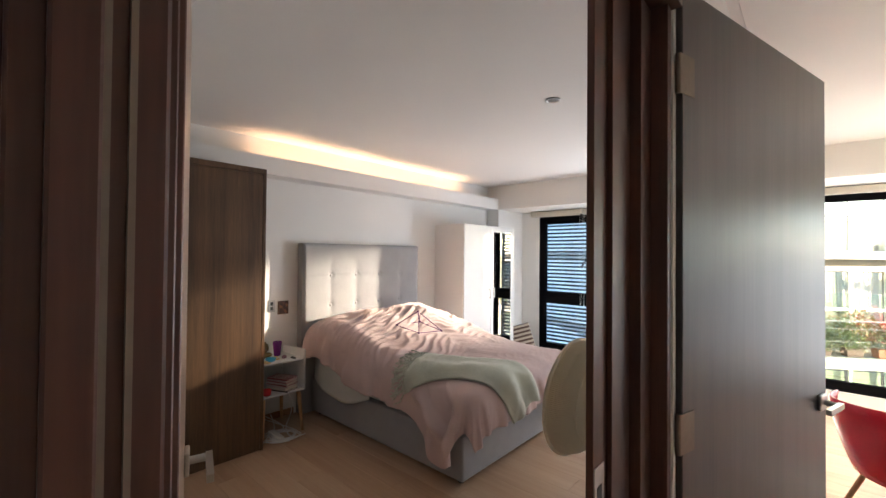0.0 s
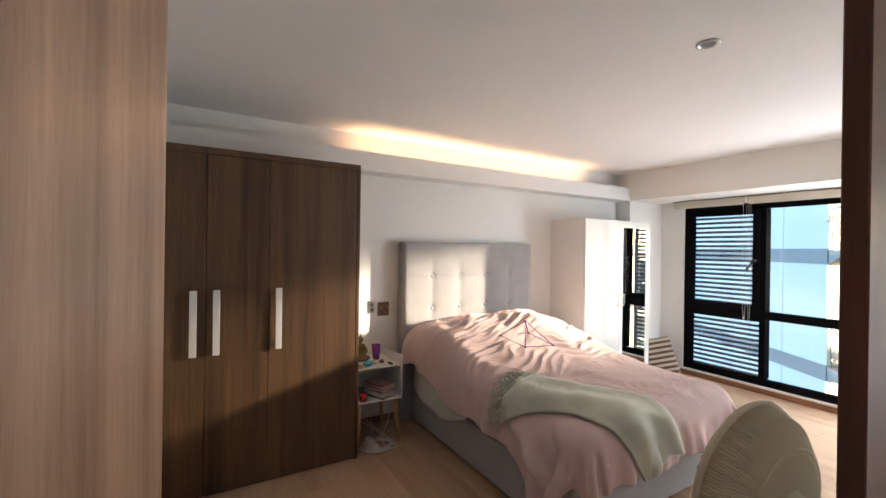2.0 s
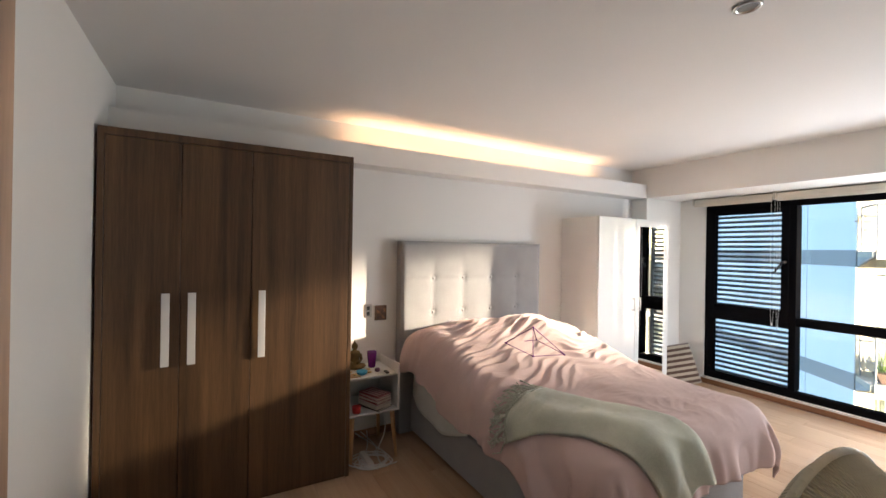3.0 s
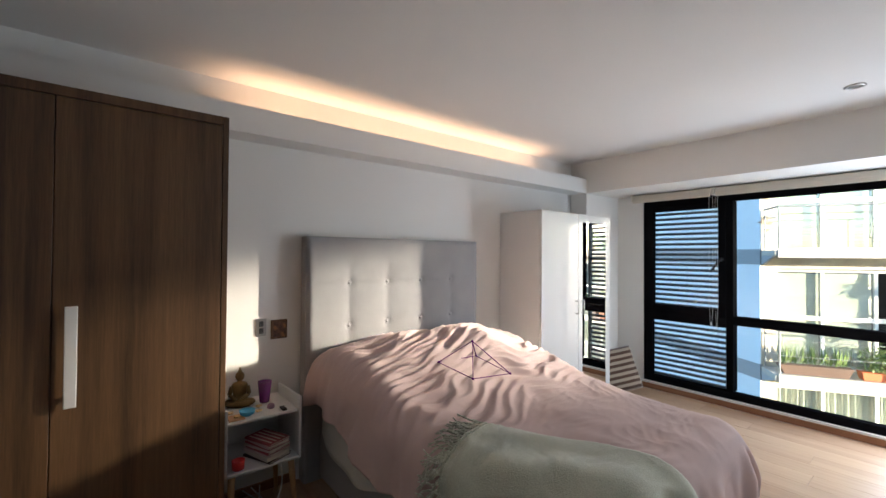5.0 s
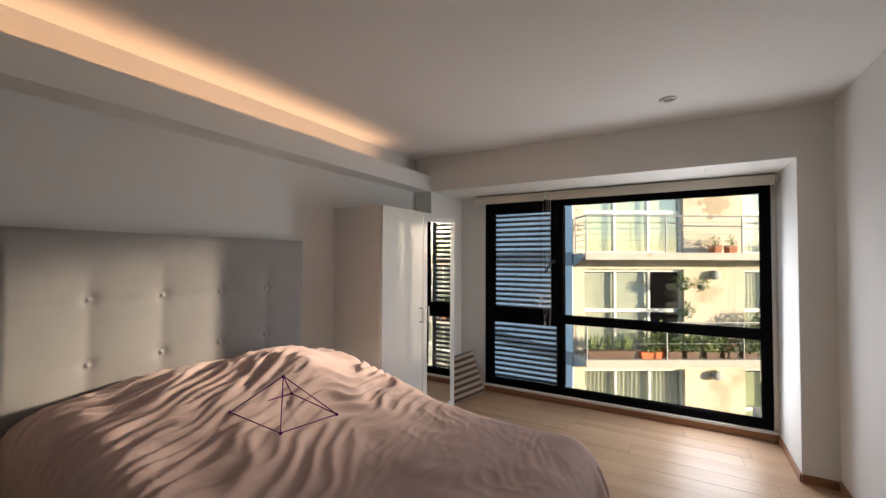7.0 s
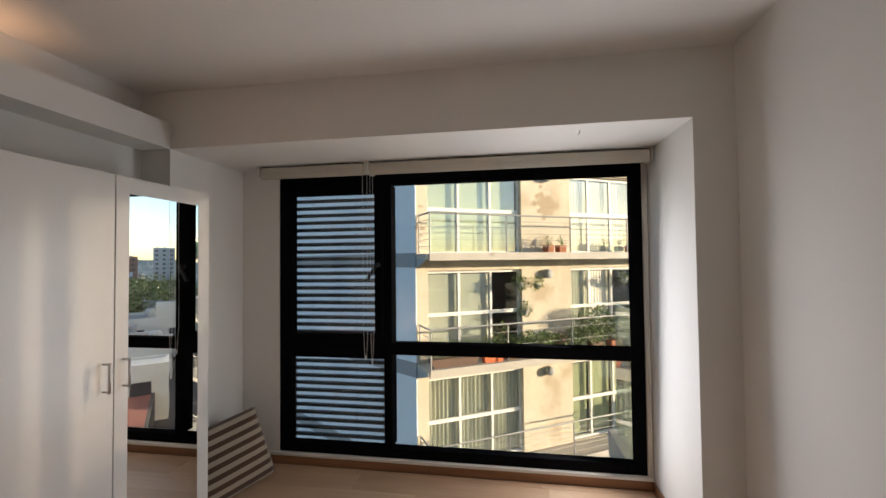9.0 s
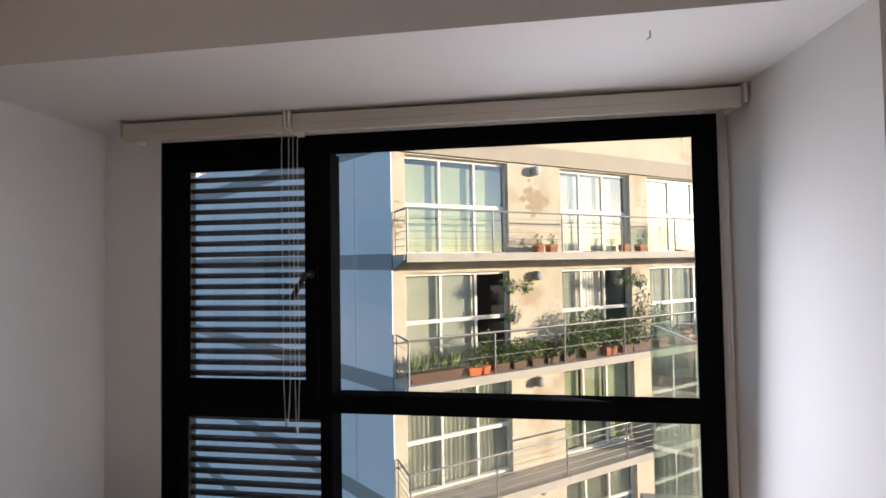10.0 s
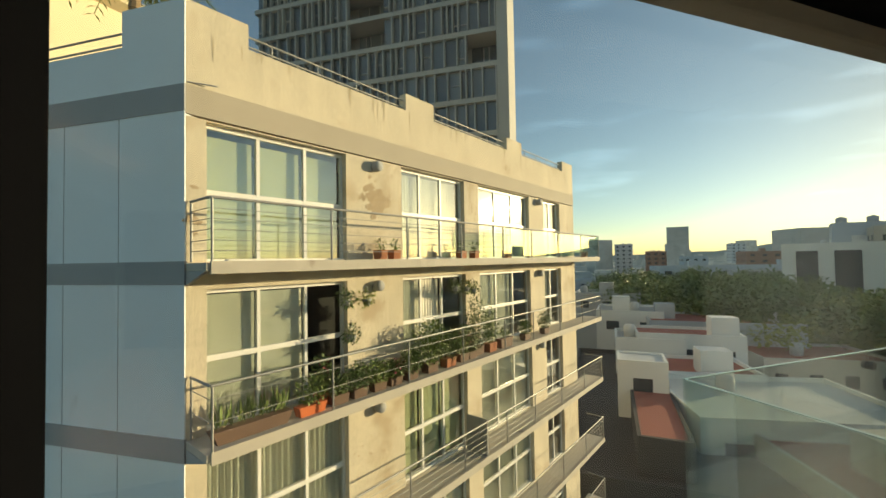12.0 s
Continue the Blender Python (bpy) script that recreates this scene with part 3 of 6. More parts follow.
mattress = solid("mattress", B(-3.27, -1.43, 2.12, 3.48, 0.336, 0.60, r=0.05, seg=4), M_SHEET, "thick pale mattress on the grey bed base", "mattress", smooth=True)

XF, YN0, YN1 = -1.425, 2.18, 3.43       # bed edges over which the duvet hangs


def bend(s, r=0.15):
    """Past an edge: how far out, how far down, for s metres of cloth."""
    if s <= 0:
        return s, 0.0
    a = s / r
    if a < math.pi / 2:
        return r * math.sin(a), r * (1 - math.cos(a))
    return r, r + (s - r * math.pi / 2)


def duvet_top(x, y):
    h = 0.695 + 0.015 * sm(-1.45, -1.9, x) - 0.010 * ((y - 2.8) / 0.6) ** 2
    ridge = sm(-1.85, -3.0, x)
    h += ridge * (0.250 + 0.02 * math.sin(3.4 * y + 0.6) - 0.055 * sm(2.55, 2.15, y) - 0.05 * sm(3.10, 3.42, y))
    h += 0.085 * math.exp(-((x + 2.76) / 0.24) ** 2 - ((y - 3.02) / 0.27) ** 2)
    h -= 0.05 * sm(-3.05, -3.27, x)
    return h


def folds(x, y):
    v = Vector((x, y, 0))
    head = sm(-1.80, -2.40, x + 0.25 * (y - 2.8))
    # short creases running across the bed below the pillows, broken by a slow warp
    w = noise.noise(v * 1.9 + Vector((3, 1, 0))) * 1.6 + 0.5 * noise.noise(v * 5.0)
    calm = 1 - 0.7 * math.exp(-((x + 2.40) ** 2 + (y - 2.72) ** 2) / 0.03)
    c1 = noise.noise(Vector((x * 13.5 + y * 3.4 + 1.3 * w, y * 2.2 - x * 0.5, 2.0)))
    c2 = noise.noise(Vector((x * 27.0 + y * 5.5 + 2.2 * w, y * 4.6, 7.0)))
    c3 = noise.noise(v * 3.2 + Vector((0, 0, 4)))
    c4 = noise.noise(Vector((x * 5.0 - y * 4.0 + w, y * 2.2 + x, 11.0)))
    c5 = noise.noise(Vector((x * 7.0 + y * 8.0 + 2 * w, y * 3.0 - x * 5, 21.0)))
    r1, r2, r5 = 1 - abs(c1) * 3.0, 1 - abs(c2) * 3.0, 1 - abs(c5) * 3.5
    patch = 0.35 + 0.65 * sm(-0.25, 0.35, noise.noise(v * 2.6 + Vector((8, 0, 0))))
    f = calm * head * (0.020 * max(-0.3, r1) + 0.012 * patch * max(-0.3, r2))
    return f + (1 - head) * (0.004 * max(-0.2, r2) * patch + 0.010 * c4 + 0.004 * patch * max(0, r5)) + 0.014 * c3


def duvet(x, y, lift=0.0):
    """Where a point of the flat cloth comes to lie: over the bed's edges it rounds off and hangs."""
    ex = max(0.0, x - XF)
    ny = -1 if y < YN0 else 1
    ey = max(0.0, YN0 - y, y - YN1)
    s = math.hypot(ex, ey)
    o, drop = bend(s)
    cx, cy = min(x, XF), min(max(y, YN0), YN1)
    ux, uy = (ex / s, ny * ey / s) if s > 1e-6 else (0.0, 0.0)
    # hanging cloth swings out in soft pleats, deeper round the corner
    w = noise.noise(Vector((x * 2.5, y * 2.5, 1.0)))
    run = (x * abs(uy) * 15 + y * abs(ux) * 17 if min(ex, ey) < 1e-6 else math.atan2(ey, ex) * 7 + 15 * XF)
    amp = 0.042 if min(ex, ey) > 1e-6 else 0.021
    pl_ = amp * (math.sin(run + 3 * w) + 0.5 * math.sin(2.3 * run + 5 * w)) * sm(0.06, 0.30, drop)
    out = (0.014 + lift) * min(1, drop / 0.05) + 0.025 * sm(0.05, 0.3, drop) + max(-0.012, pl_)
    bunch = math.exp(-((x + 1.62) / 0.22) ** 2) * sm(0.03, 0.20, ey) if ny < 0 else 0.0
    out += 0.055 * bunch * max(0.0, math.sin(11 * x + 17 * y + 2.5 * w))
    k = max(0, 1 - drop / 0.14)
    z = duvet_top(cx, cy) - drop + folds(x, y) * (0.30 + 0.70 * k) + lift * k
    return Vector((cx + ux * (o + out), cy + uy * (o + out), max(z, 0.02)))


def cloth(name, pts, material, thick, label, category):
    """A grid of points as a soft sheet with thickness."""
    bm = bmesh.new()
    vs = [[bm.verts.new(p) for p in row] for row in pts]
    for a, b in zip(vs, vs[1:]):
        for i in range(len(a) - 1):
            bm.faces.new((a[i], b[i], b[i + 1], a[i + 1]))
    ob = solid(name, bm, material, label, category, smooth=True)
    so = ob.modifiers.new("thickness", 'SOLIDIFY')
    so.thickness, so.offset = thick, -1
    return ob


rows = []
NX, NY = 230, 190
for i in range(NX + 1):
    x = -3.262 + i / NX * (XF + 0.39 + 3.262)
    row = []
    hem = 0.41 + 0.06 * math.exp(-((x + 2.6) / 0.3) ** 2) - 0.04 * sm(-2.4, -2.0, x) + 0.27 * math.exp(-((x + 1.50) / 0.19) ** 2) - 0.08 * sm(-1.4, -1.2, x) + 0.02 * noise.noise(Vector((x * 2.2, 5, 0)))
    hemf = 0.36 + 0.05 * noise.noise(Vector((x * 2.0, 9, 0)))
    for j in range(NY + 1):
        y = (YN0 - hem) + j / NY * (YN1 - YN0 + hem + hemf)
        xx = x + 0.05 * noise.noise(Vector((0, y * 2, 3))) * sm(-1.6, -1.2, x)
        row.append(duvet(xx, y))
    rows.append(row)
cloth("duvet", rows, M_PINK, 0.012, "rumpled dusty pink duvet spread over the bed", "duvet")

for k, yy in enumerate((2.42, 3.14)):
    bm = bmesh.new()
    bmesh.ops.create_uvsphere(bm, u_segments=28, v_segments=16, radius=1.0)
    for v in bm.verts:
        c = v.co
        v.co = Vector((math.copysign(abs(c.x) ** 0.6, c.x) * 0.22, math.copysign(abs(c.y) ** 0.6, c.y) * 0.36, c.z * 0.085))
    bmesh.ops.transform(bm, matrix=pose(-3.03, yy, 0.80, 0, 14, 0), verts=bm.verts[:])
    solid("pillow", bm, M_SHEET, "plump pale pillow under the duvet", "pillow", group="bed pillows", smooth=True)
# pale sheet hanging out under the duvet
rows = []
for i in range(60):
    x = -3.2 + 0.85 * i / 59
    rows.append([Vector((x, 2.085 - 0.012 * math.sin(x * 16) - 0.012 * k / 9, 0.56 - k / 9 * (0.20 + 0.12 * math.sin((x + 3.2) / 0.85 * math.pi)))) for k in range(10)])
cloth("bed_sheet", rows, M_SHEET, 0.004, "pale grey sheet hanging from the mattress", "sheet")

# sage throw, bunched over the near foot corner
def along(pts, a):
    """A smooth run through four points."""
    k = min(int(a * 3), 2)
    t = a * 3 - k
    p = [Vector(q) for q in pts]
    p0, p1, p2, p3 = p[max(k - 1, 0)], p[k], p[k + 1], p[min(k + 2, 3)]
    return 0.5 * (2 * p1 + (p2 - p0) * t + (2 * p0 - 5 * p1 + 4 * p2 - p3) * t * t + (3 * p1 - p0 - 3 * p2 + p3) * t ** 3)


UPPER = ((-1.97, 2.36), (-1.66, 2.56), (-1.38, 2.70), (-1.12, 2.76))
LOWER = ((-1.84, 1.93), (-1.64, 2.06), (-1.36, 2.22), (-1.00, 2.45))
rows = []
for i in range(91):
    a = i / 90
    row = []
    for j in range(57):
        b = j / 56
        q = along(UPPER, a) * (1 - b) + along(LOWER, a) * b
        p = duvet(q.x, q.y, 0.018)
        swell = 0.030 * math.sin(b * math.pi) ** 0.7 + 0.012 * math.sin(b * 9 + a * 4) * (0.4 + a)
        n_ = noise.noise(Vector((q.x * 7, q.y * 7, 3)))
        p.z += 0.012 + swell * 0.8 + 0.006 * n_
        if q.x > XF:
            p.x += 0.02 * math.sin(b * 11) * min(1, (q.x - XF) / 0.15) + 0.02
        row.append(p)
    rows.append(row)
throw = cloth("throw_blanket", rows, M_SAGE, 0.016, "sage green woollen throw with a fringed edge", "blanket")
bm = bmesh.new()
rng = random.Random(4)
for j in range(54):
    b = j / 53
    q0 = along(UPPER, 0.0) * (1 - b) + along(LOWER, 0.0) * b
    fd = (along(UPPER, 0.0) - along(UPPER, 0.1)) * (1 - b) + (along(LOWER, 0.0) - along(LOWER, 0.1)) * b
    fd = fd.normalized()
    sd_ = Vector((-fd.y, fd.x))
    prev = duvet(q0.x, q0.y, 0.018) + Vector((0, 0, 0.016 + 0.024 * math.sin(b * math.pi) ** 0.7))
    ang = rng.uniform(-0.4, 0.4)
    dr = (fd + sd_ * ang).normalized()
    for k in range(1, 6):
        q = q0 + dr * (0.030 * k) + sd_ * (0.010 * math.sin(k * 1.7 + j))
        p = duvet(q.x, q.y, 0.012) + Vector((0, 0, 0.018 - 0.002 * k + rng.uniform(0, 0.008)))
        tube(bm, prev, p, 0.0066 - 0.0007 * k, 6)
        prev = p
part("fringe", bm, M_SAGE, throw, "long knotted fringe", True)

# purple wire pyramid standing on the bed
PO = Vector((-2.40, 2.72, 0.76))
pyr = thing("wire_pyramid", Matrix.Translation(PO), "thin purple wire pyramid standing on the duvet", "ornament")
P = []
for x, y in ((-2.54, 2.52), (-2.28, 2.56), (-2.26, 2.84), (-2.52, 2.81)):
    q = duvet(x, y)
    P.append(Vector((x, y, q.z + 0.022)) - PO)
zm = sum(p.z for p in P) / 4
for p in P:
    p.z = zm + 0.55 * (p.z - zm)
apex = sum(P, Vector()) / 4 + Vector((-0.02, 0, 0.150))
for k in range(4):
    for name, p, q in (("base_edge", P[k], P[(k + 1) % 4]), ("sloping_edge", P[k], apex)):
        bm = bmesh.new()
        tube(bm, p, q, 0.0025, 6)
        part(name, bm, M_PURPLE, pyr)
for q in P + [apex]:
    bm = bmesh.new()
    bmesh.ops.create_uvsphere(bm, u_segments=10, v_segments=6, radius=0.0075, matrix=Matrix.Translation(q))
    part("corner_joint", bm, M_PURPLE, pyr, smooth=True)

# ---------------------------------------------------------------- nightstand and what stands on it
ns = thing("nightstand", pose(-3.19, 1.67, 0), "white open box nightstand on splayed wooden legs", "nightstand")
for nm, d in (("side_panel", (-0.20, 0.20, -0.20, -0.186, 0.345, 0.70)), ("side_panel", (-0.20, 0.20, 0.186, 0.20, 0.345, 0.70)),
              ("top_board", (-0.20, 0.17, -0.186, 0.186, 0.605, 0.62)), ("bottom_board", (-0.20, 0.20, -0.186, 0.186, 0.345, 0.36)),
              ("back_panel", (-0.20, -0.19, -0.186, 0.186, 0.36, 0.605))):
    bm = B(*d, r=0.003, seg=1)
    if nm == "side_panel":
        for v in bm.verts:
            if v.co.z > 0.6 and v.co.x < 0:
                v.co.z -= 0.02
    part(nm, bm, M_WHITE, ns)
for sx in (-1, 1):
    for sy in (-1, 1):
        bm = bmesh.new()
        tube(bm, (sx * 0.155, sy * 0.155, 0.345), (sx * 0.19 + 0.01, sy * 0.175, 0.0), 0.019, 14, 0.012)
        part("leg", bm, M_LEGWOOD, ns, "tapered beech leg", True)

# seated bronze figure, one plain mesh
bm = bmesh.new()
lathe(bm, [(0.062, 0.0), (0.070, 0.012), (0.066, 0.03), (0.045, 0.045), (0.036, 0.07), (0.040, 0.10), (0.045, 0.122), (0.036, 0.136), (0.016, 0.143), (0.014, 0.152),
           (0.022, 0.160), (0.025, 0.175), (0.022, 0.190), (0.012, 0.200), (0.008, 0.208), (0.004, 0.222), (0.0005, 0.228)], 24, Matrix.Diagonal((0.72, 1, 1, 1)))
for s in (-1, 1):
    tube(bm, (0.0, s * 0.043, 0.115), (0.012, s * 0.052, 0.07), 0.012, 10)
    tube(bm, (0.012, s * 0.052, 0.07), (0.035, s * 0.015, 0.045), 0.010, 10)
    bmesh.ops.create_uvsphere(bm, u_segments=14, v_segments=8, radius=0.03, matrix=Matrix.Translation((0.012, s * 0.052, 0.024)) @ Matrix.Diagonal((1, 1.2, 0.7, 1)))
tube(bm, (0.035, -0.06, 0.02), (0.035, 0.06, 0.02), 0.018, 12)
bmesh.ops.transform(bm, matrix=pose(-3.27, 1.60, 0.6215, 0, 0, -20), verts=bm.verts[:])
solid("buddha_statue", bm, M_BRONZE, "small seated bronze figure on the nightstand", "statue", smooth=True)
bm = bmesh.new()
lathe(bm, [(0.026, 0), (0.028, 0.004), (0.040, 0.125), (0.037, 0.125), (0.026, 0.012), (0.0005, 0.010)], 28, Matrix.Translation((-3.25, 1.735, 0.6215)))
solid("purple_tumbler", bm, M_PURPLE, "purple plastic tumbler on the nightstand", "cup", smooth=True)
bm = bmesh.new()
lathe(bm, [(0.020, 0), (0.036, 0.010), (0.043, 0.030), (0.040, 0.030), (0.030, 0.012), (0.0005, 0.008)], 28, Matrix.Translation((-3.085, 1.60, 0.6215)))
solid("blue_bowl", bm, M_BLUE, "small light blue bowl on the nightstand", "bowl", smooth=True)
solid("wooden_coaster", B(-3.12, -3.035, 1.50, 1.58, 0.6205, 0.628, r=0.003), M_LEGWOOD, "pale wooden coaster on the nightstand", "coaster")
bm = bmesh.new()
lathe(bm, [(0.018, 0), (0.022, 0.008), (0.019, 0.022), (0.010, 0.028), (0.0005, 0.029)], 16, Matrix.Translation((-3.12, 1.735, 0.6215)))
solid("trinket_stone", bm, plain("violet_stone", (0.20, 0.10, 0.16), 0.3), "small violet stone on the nightstand", "stone", smooth=True)
solid("lighter", B(-3.09, -3.03, 1.775, 1.80, 0.6205, 0.632, r=0.003), M_BLACK, "small dark lighter on the nightstand", "lighter")
zz = 0.3615
COVERS = ((0.04, 0.03, 0.03), (0.66, 0.60, 0.52), (0.62, 0.50, 0.48), (0.30, 0.05, 0.07), (0.64, 0.56, 0.50), (0.36, 0.07, 0.09), (0.60, 0.48, 0.46), (0.33, 0.06, 0.08))
for k, c in enumerate(COVERS):
    w, l, t, rot = 0.150 - 0.002 * k, 0.215 - 0.003 * (k % 3), (0.012, 0.022, 0.013, 0.009, 0.014, 0.008, 0.013, 0.010)[k], (4, -3, 6, -2, 3, 0, -4, 2)[k]
    bk = thing("book", pose(-3.11, 1.715, zz, 0, 0, 22 + rot), "thin book in a red and cream stack inside the nightstand", "book", "stacked books")
    part("page_block", B(-l / 2 + 0.004, l / 2 - 0.004, -w / 2 + 0.002, w / 2 - 0.004, 0.0015, t - 0.0015), M_PAPER, bk, "cream page block")
    cv = plain("book_cover", c, 0.5)
    for d in ((-l / 2, l / 2, -w / 2, w / 2, 0, 0.0015), (-l / 2, l / 2, -w / 2, w / 2, t - 0.0015, t), (-l / 2, l / 2, -w / 2, -w / 2 + 0.002, 0.0015, t - 0.0015)):
        part("cover", B(*d), cv, bk)
    if k == len(COVERS) - 1:
        for j in range(4):
            part("cover_bar", B(-l / 2 + 0.015, l / 2 - 0.015, -0.052 + 0.03 * j, -0.042 + 0.03 * j, t, t + 0.0004), M_PAPER, bk, "pale printed bar")
    zz += t + 0.0006
bm = bmesh.new()
lathe(bm, [(0.020, 0), (0.027, 0.006), (0.029, 0.03), (0.020, 0.044), (0.0005, 0.046)], 20, Matrix.Translation((-3.27, 1.815, 0.3615)))
solid("black_jar", bm, M_BLACK, "small round black jar inside the nightstand", "jar", smooth=True)
# crumpled wrappers and trinkets strewn on the top
M_WRAP = mat("tan_paper_scrap", (0.62, 0.45, 0.22), 0.6, var=0.3, scale=30, fine=120, bump=0.3)
rng = random.Random(9)
for x, y in ((-3.15, 1.525), (-3.10, 1.66), (-3.17, 1.68), (-3.07, 1.545)):
    bm = bmesh.new()
    bmesh.ops.create_icosphere(bm, subdivisions=2, radius=0.020)
    for v in bm.verts:
        v.co *= rng.uniform(0.7, 1.25)
        v.co.z *= 0.35
    bmesh.ops.transform(bm, matrix=Matrix.Translation((x, y, 0.6315)), verts=bm.verts[:])
    solid("paper_scrap", bm, M_WRAP, "crumpled tan paper scrap on the nightstand", "scrap", group="paper scraps")
bm = bmesh.new()
lathe(bm, [(0.022, 0), (0.030, 0.004), (0.033, 0.05), (0.030, 0.05), (0.020, 0.01), (0.0005, 0.008)], 20, pose(-3.03, 1.545, 0.363, 0, 0, 0))
solid("red_cup", bm, M_RED, "small red plastic cup inside the nightstand", "cup", smooth=True)

# cables tangled on the floor
def cable(name, pts, r, label):
    cu = bpy.data.curves.new(name, 'CURVE')
    cu.dimensions, cu.bevel_depth, cu.bevel_resolution = '3D', r, 2
    sp = cu.splines.new('NURBS')
    sp.points.add(len(pts) - 1)
    for p, c in zip(sp.points, pts):
        p.co = (*c, 1)
    sp.use_endpoint_u, sp.order_u = True, 4
    cu.materials.append(M_CABLE)
    return tagged(new(name, cu), label, "cable", "cables under the nightstand")


rng = random.Random(12)
for k in range(4):
    pts = [(-3.30 + 0.02 * k, 1.80, 0.34)] if k == 0 else [(-3.39, 1.60 + 0.05 * k, 0.05)]
    if k == 0:
        pts += [(-3.12, 1.80, 0.30), (-3.05, 1.80, 0.16), (-3.1, 1.72, 0.03)]
    for i in range(11):
        ang = i * 1.25 + k
        rr = rng.uniform(0.07, 0.19)
        pts.append((-2.98 + rr * math.cos(ang) * 1.2, 1.66 + rr * math.sin(ang) * 1.3, 0.006 + rng.uniform(0, 0.018)))
    cable("power_cable", pts, 0.0042, "white power cable tangled on the floor")
solid("power_strip", B(-3.12, -2.92, 1.60, 1.645, 0.001, 0.032, r=0.006), M_WPLASTIC, "white power strip on the floor", "power strip")

# switch plates on the wall
sw = thing("switch_plate", pose(XW, 1.751, 1.048), "brushed steel light switch plate on the wall", "switch")
part("plate", B(0.0, 0.007, -0.032, 0.032, -0.055, 0.055, r=0.002, seg=1), M_STEEL, sw)
for z in (-0.022, 0.022):
    part("rocker", B(0.007, 0.011, -0.013, 0.013, z - 0.017, z + 0.017, r=0.002, seg=1), M_BLACK, sw)
pf = thing("small_picture", pose(XW, 1.862, 1.027), "small dark picture in a brown frame on the wall", "picture")
part("frame", B(0.0, 0.012, -0.052, 0.052, -0.062, 0.062, r=0.003, seg=1), M_WALNUT, pf)
part("print", B(0.012, 0.0135, -0.040, 0.040, -0.050, 0.050), mat("dark_orange_print", (0.10, 0.05, 0.03), 0.4, var=0.9, scale=24, fine=60, stain=(0.35, 0.16, 0.05), stain_scale=22, stain_at=0.55), pf)

# ---------------------------------------------------------------- striped cushion in the corner
def stripes(name, a, b, period):
    m = fabric(name, a)
    nt = m.node_tree
    N, L = nt.nodes, nt.links
    tc, sp, mu, si, gt, mi = (N.new("ShaderNodeTexCoord"), N.new("ShaderNodeSeparateXYZ"), N.new("ShaderNodeMath"), N.new("ShaderNodeMath"), N.new("ShaderNodeMath"), N.new("ShaderNodeMix"))
    mu.operation, si.operation, gt.operation, mi.data_type = 'MULTIPLY', 'SINE', 'GREATER_THAN', 'RGBA'
    mu.inputs[1].default_value, gt.inputs[1].default_value = 2 * math.pi / period, 0.0
    L.new(tc.outputs["Object"], sp.inputs[0])
    L.new(sp.outputs["Z"], mu.inputs[0])
    L.new(mu.outputs[0], si.inputs[0])
    L.new(si.outputs[0], gt.inputs[0])
    L.new(gt.outputs[0], mi.inputs["Factor"])
    mi.inputs["A"].default_value, mi.inputs["B"].default_value = (*a, 1), (*b, 1)
    L.new(mi.outputs["Result"], N["Principled BSDF"].inputs["Base Color"])
    return m


bm = bmesh.new()
n = 24
for side in (1, -1):
    g = [[bm.verts.new((side * 0.065 * (max(0, (1 - (2 * i / n - 1) ** 4)) * max(0, (1 - (2 * j / n - 1) ** 4))) ** 0.5, 0.235 * (2 * i / n - 1), 0.235 * (2 * j / n - 1))) for j in range(n + 1)] for i in range(n + 1)]
    for i in range(n):
        for j in range(n):
            bm.faces.new((g[i][j], g[i + 1][j], g[i + 1][j + 1], g[i][j + 1]))
bmesh.ops.remove_doubles(bm, verts=bm.verts[:], dist=0.0005)
cu = solid("striped_cushion", bm, stripes("brown_cream_stripes", (0.095, 0.055, 0.038), (0.42, 0.35, 0.27), 0.062), "brown and cream striped cushion leaning in the niche corner", "cushion", smooth=True)
cu.matrix_world = pose(-3.00, 5.44, 0.232, 12, -18, -38)

# ---------------------------------------------------------------- pedestal fan
FANP = Vector((-0.468, 1.735, 0.922))
fan = thing("pedestal_fan", pose(FANP.x, FANP.y, 0), "cream white pedestal fan with a round wire cage", "fan")
FT = Matrix.Translation((0, 0, FANP.z)) @ pose(0, 0, 0, 0, 0, -5) @ pose(0, 0, 0, 0, -87, 0)    # cage axis along local z


def fan_part(name, bm, material, label="", smooth=True, parent=None):
    bmesh.ops.transform(bm, matrix=FT, verts=bm.verts[:])
    return part(name, bm, material, parent or fan, label, smooth)


FR = 0.248
bm = bmesh.new()
for k in range(150):
    a = 2 * math.pi * k / 150
    c, s = math.cos(a), math.sin(a)
    tw = 0.12
    prof = [(0.05, 0.048), (0.14, 0.046), (0.212, 0.030), (FR, 0.0)]
    for (ra, za), (rb, zb) in zip(prof, prof[1:]):
        tube(bm, (ra * math.cos(a + tw * ra / FR), ra * math.sin(a + tw * ra / FR), za), (rb * math.cos(a + tw * rb / FR), rb * math.sin(a + tw * rb / FR), zb), 0.0027, 4, caps=False)
cage = fan_part("front_grille", bm, M_FAN)
bm = bmesh.new()
for k in range(190):
    a = 2 * math.pi * k / 190
    prof = [(0.06, -0.094), (0.150, -0.092), (0.175, -0.086), (0.226, -0.050), (FR, 0.0)]
    for (ra, za), (rb, zb) in zip(prof, prof[1:]):
        tube(bm, (ra * math.cos(a), ra * math.sin(a), za), (rb * math.cos(a), rb * math.sin(a), zb), 0.0027, 4, caps=False)
fan_part("rear_grille", bm, M_FAN)
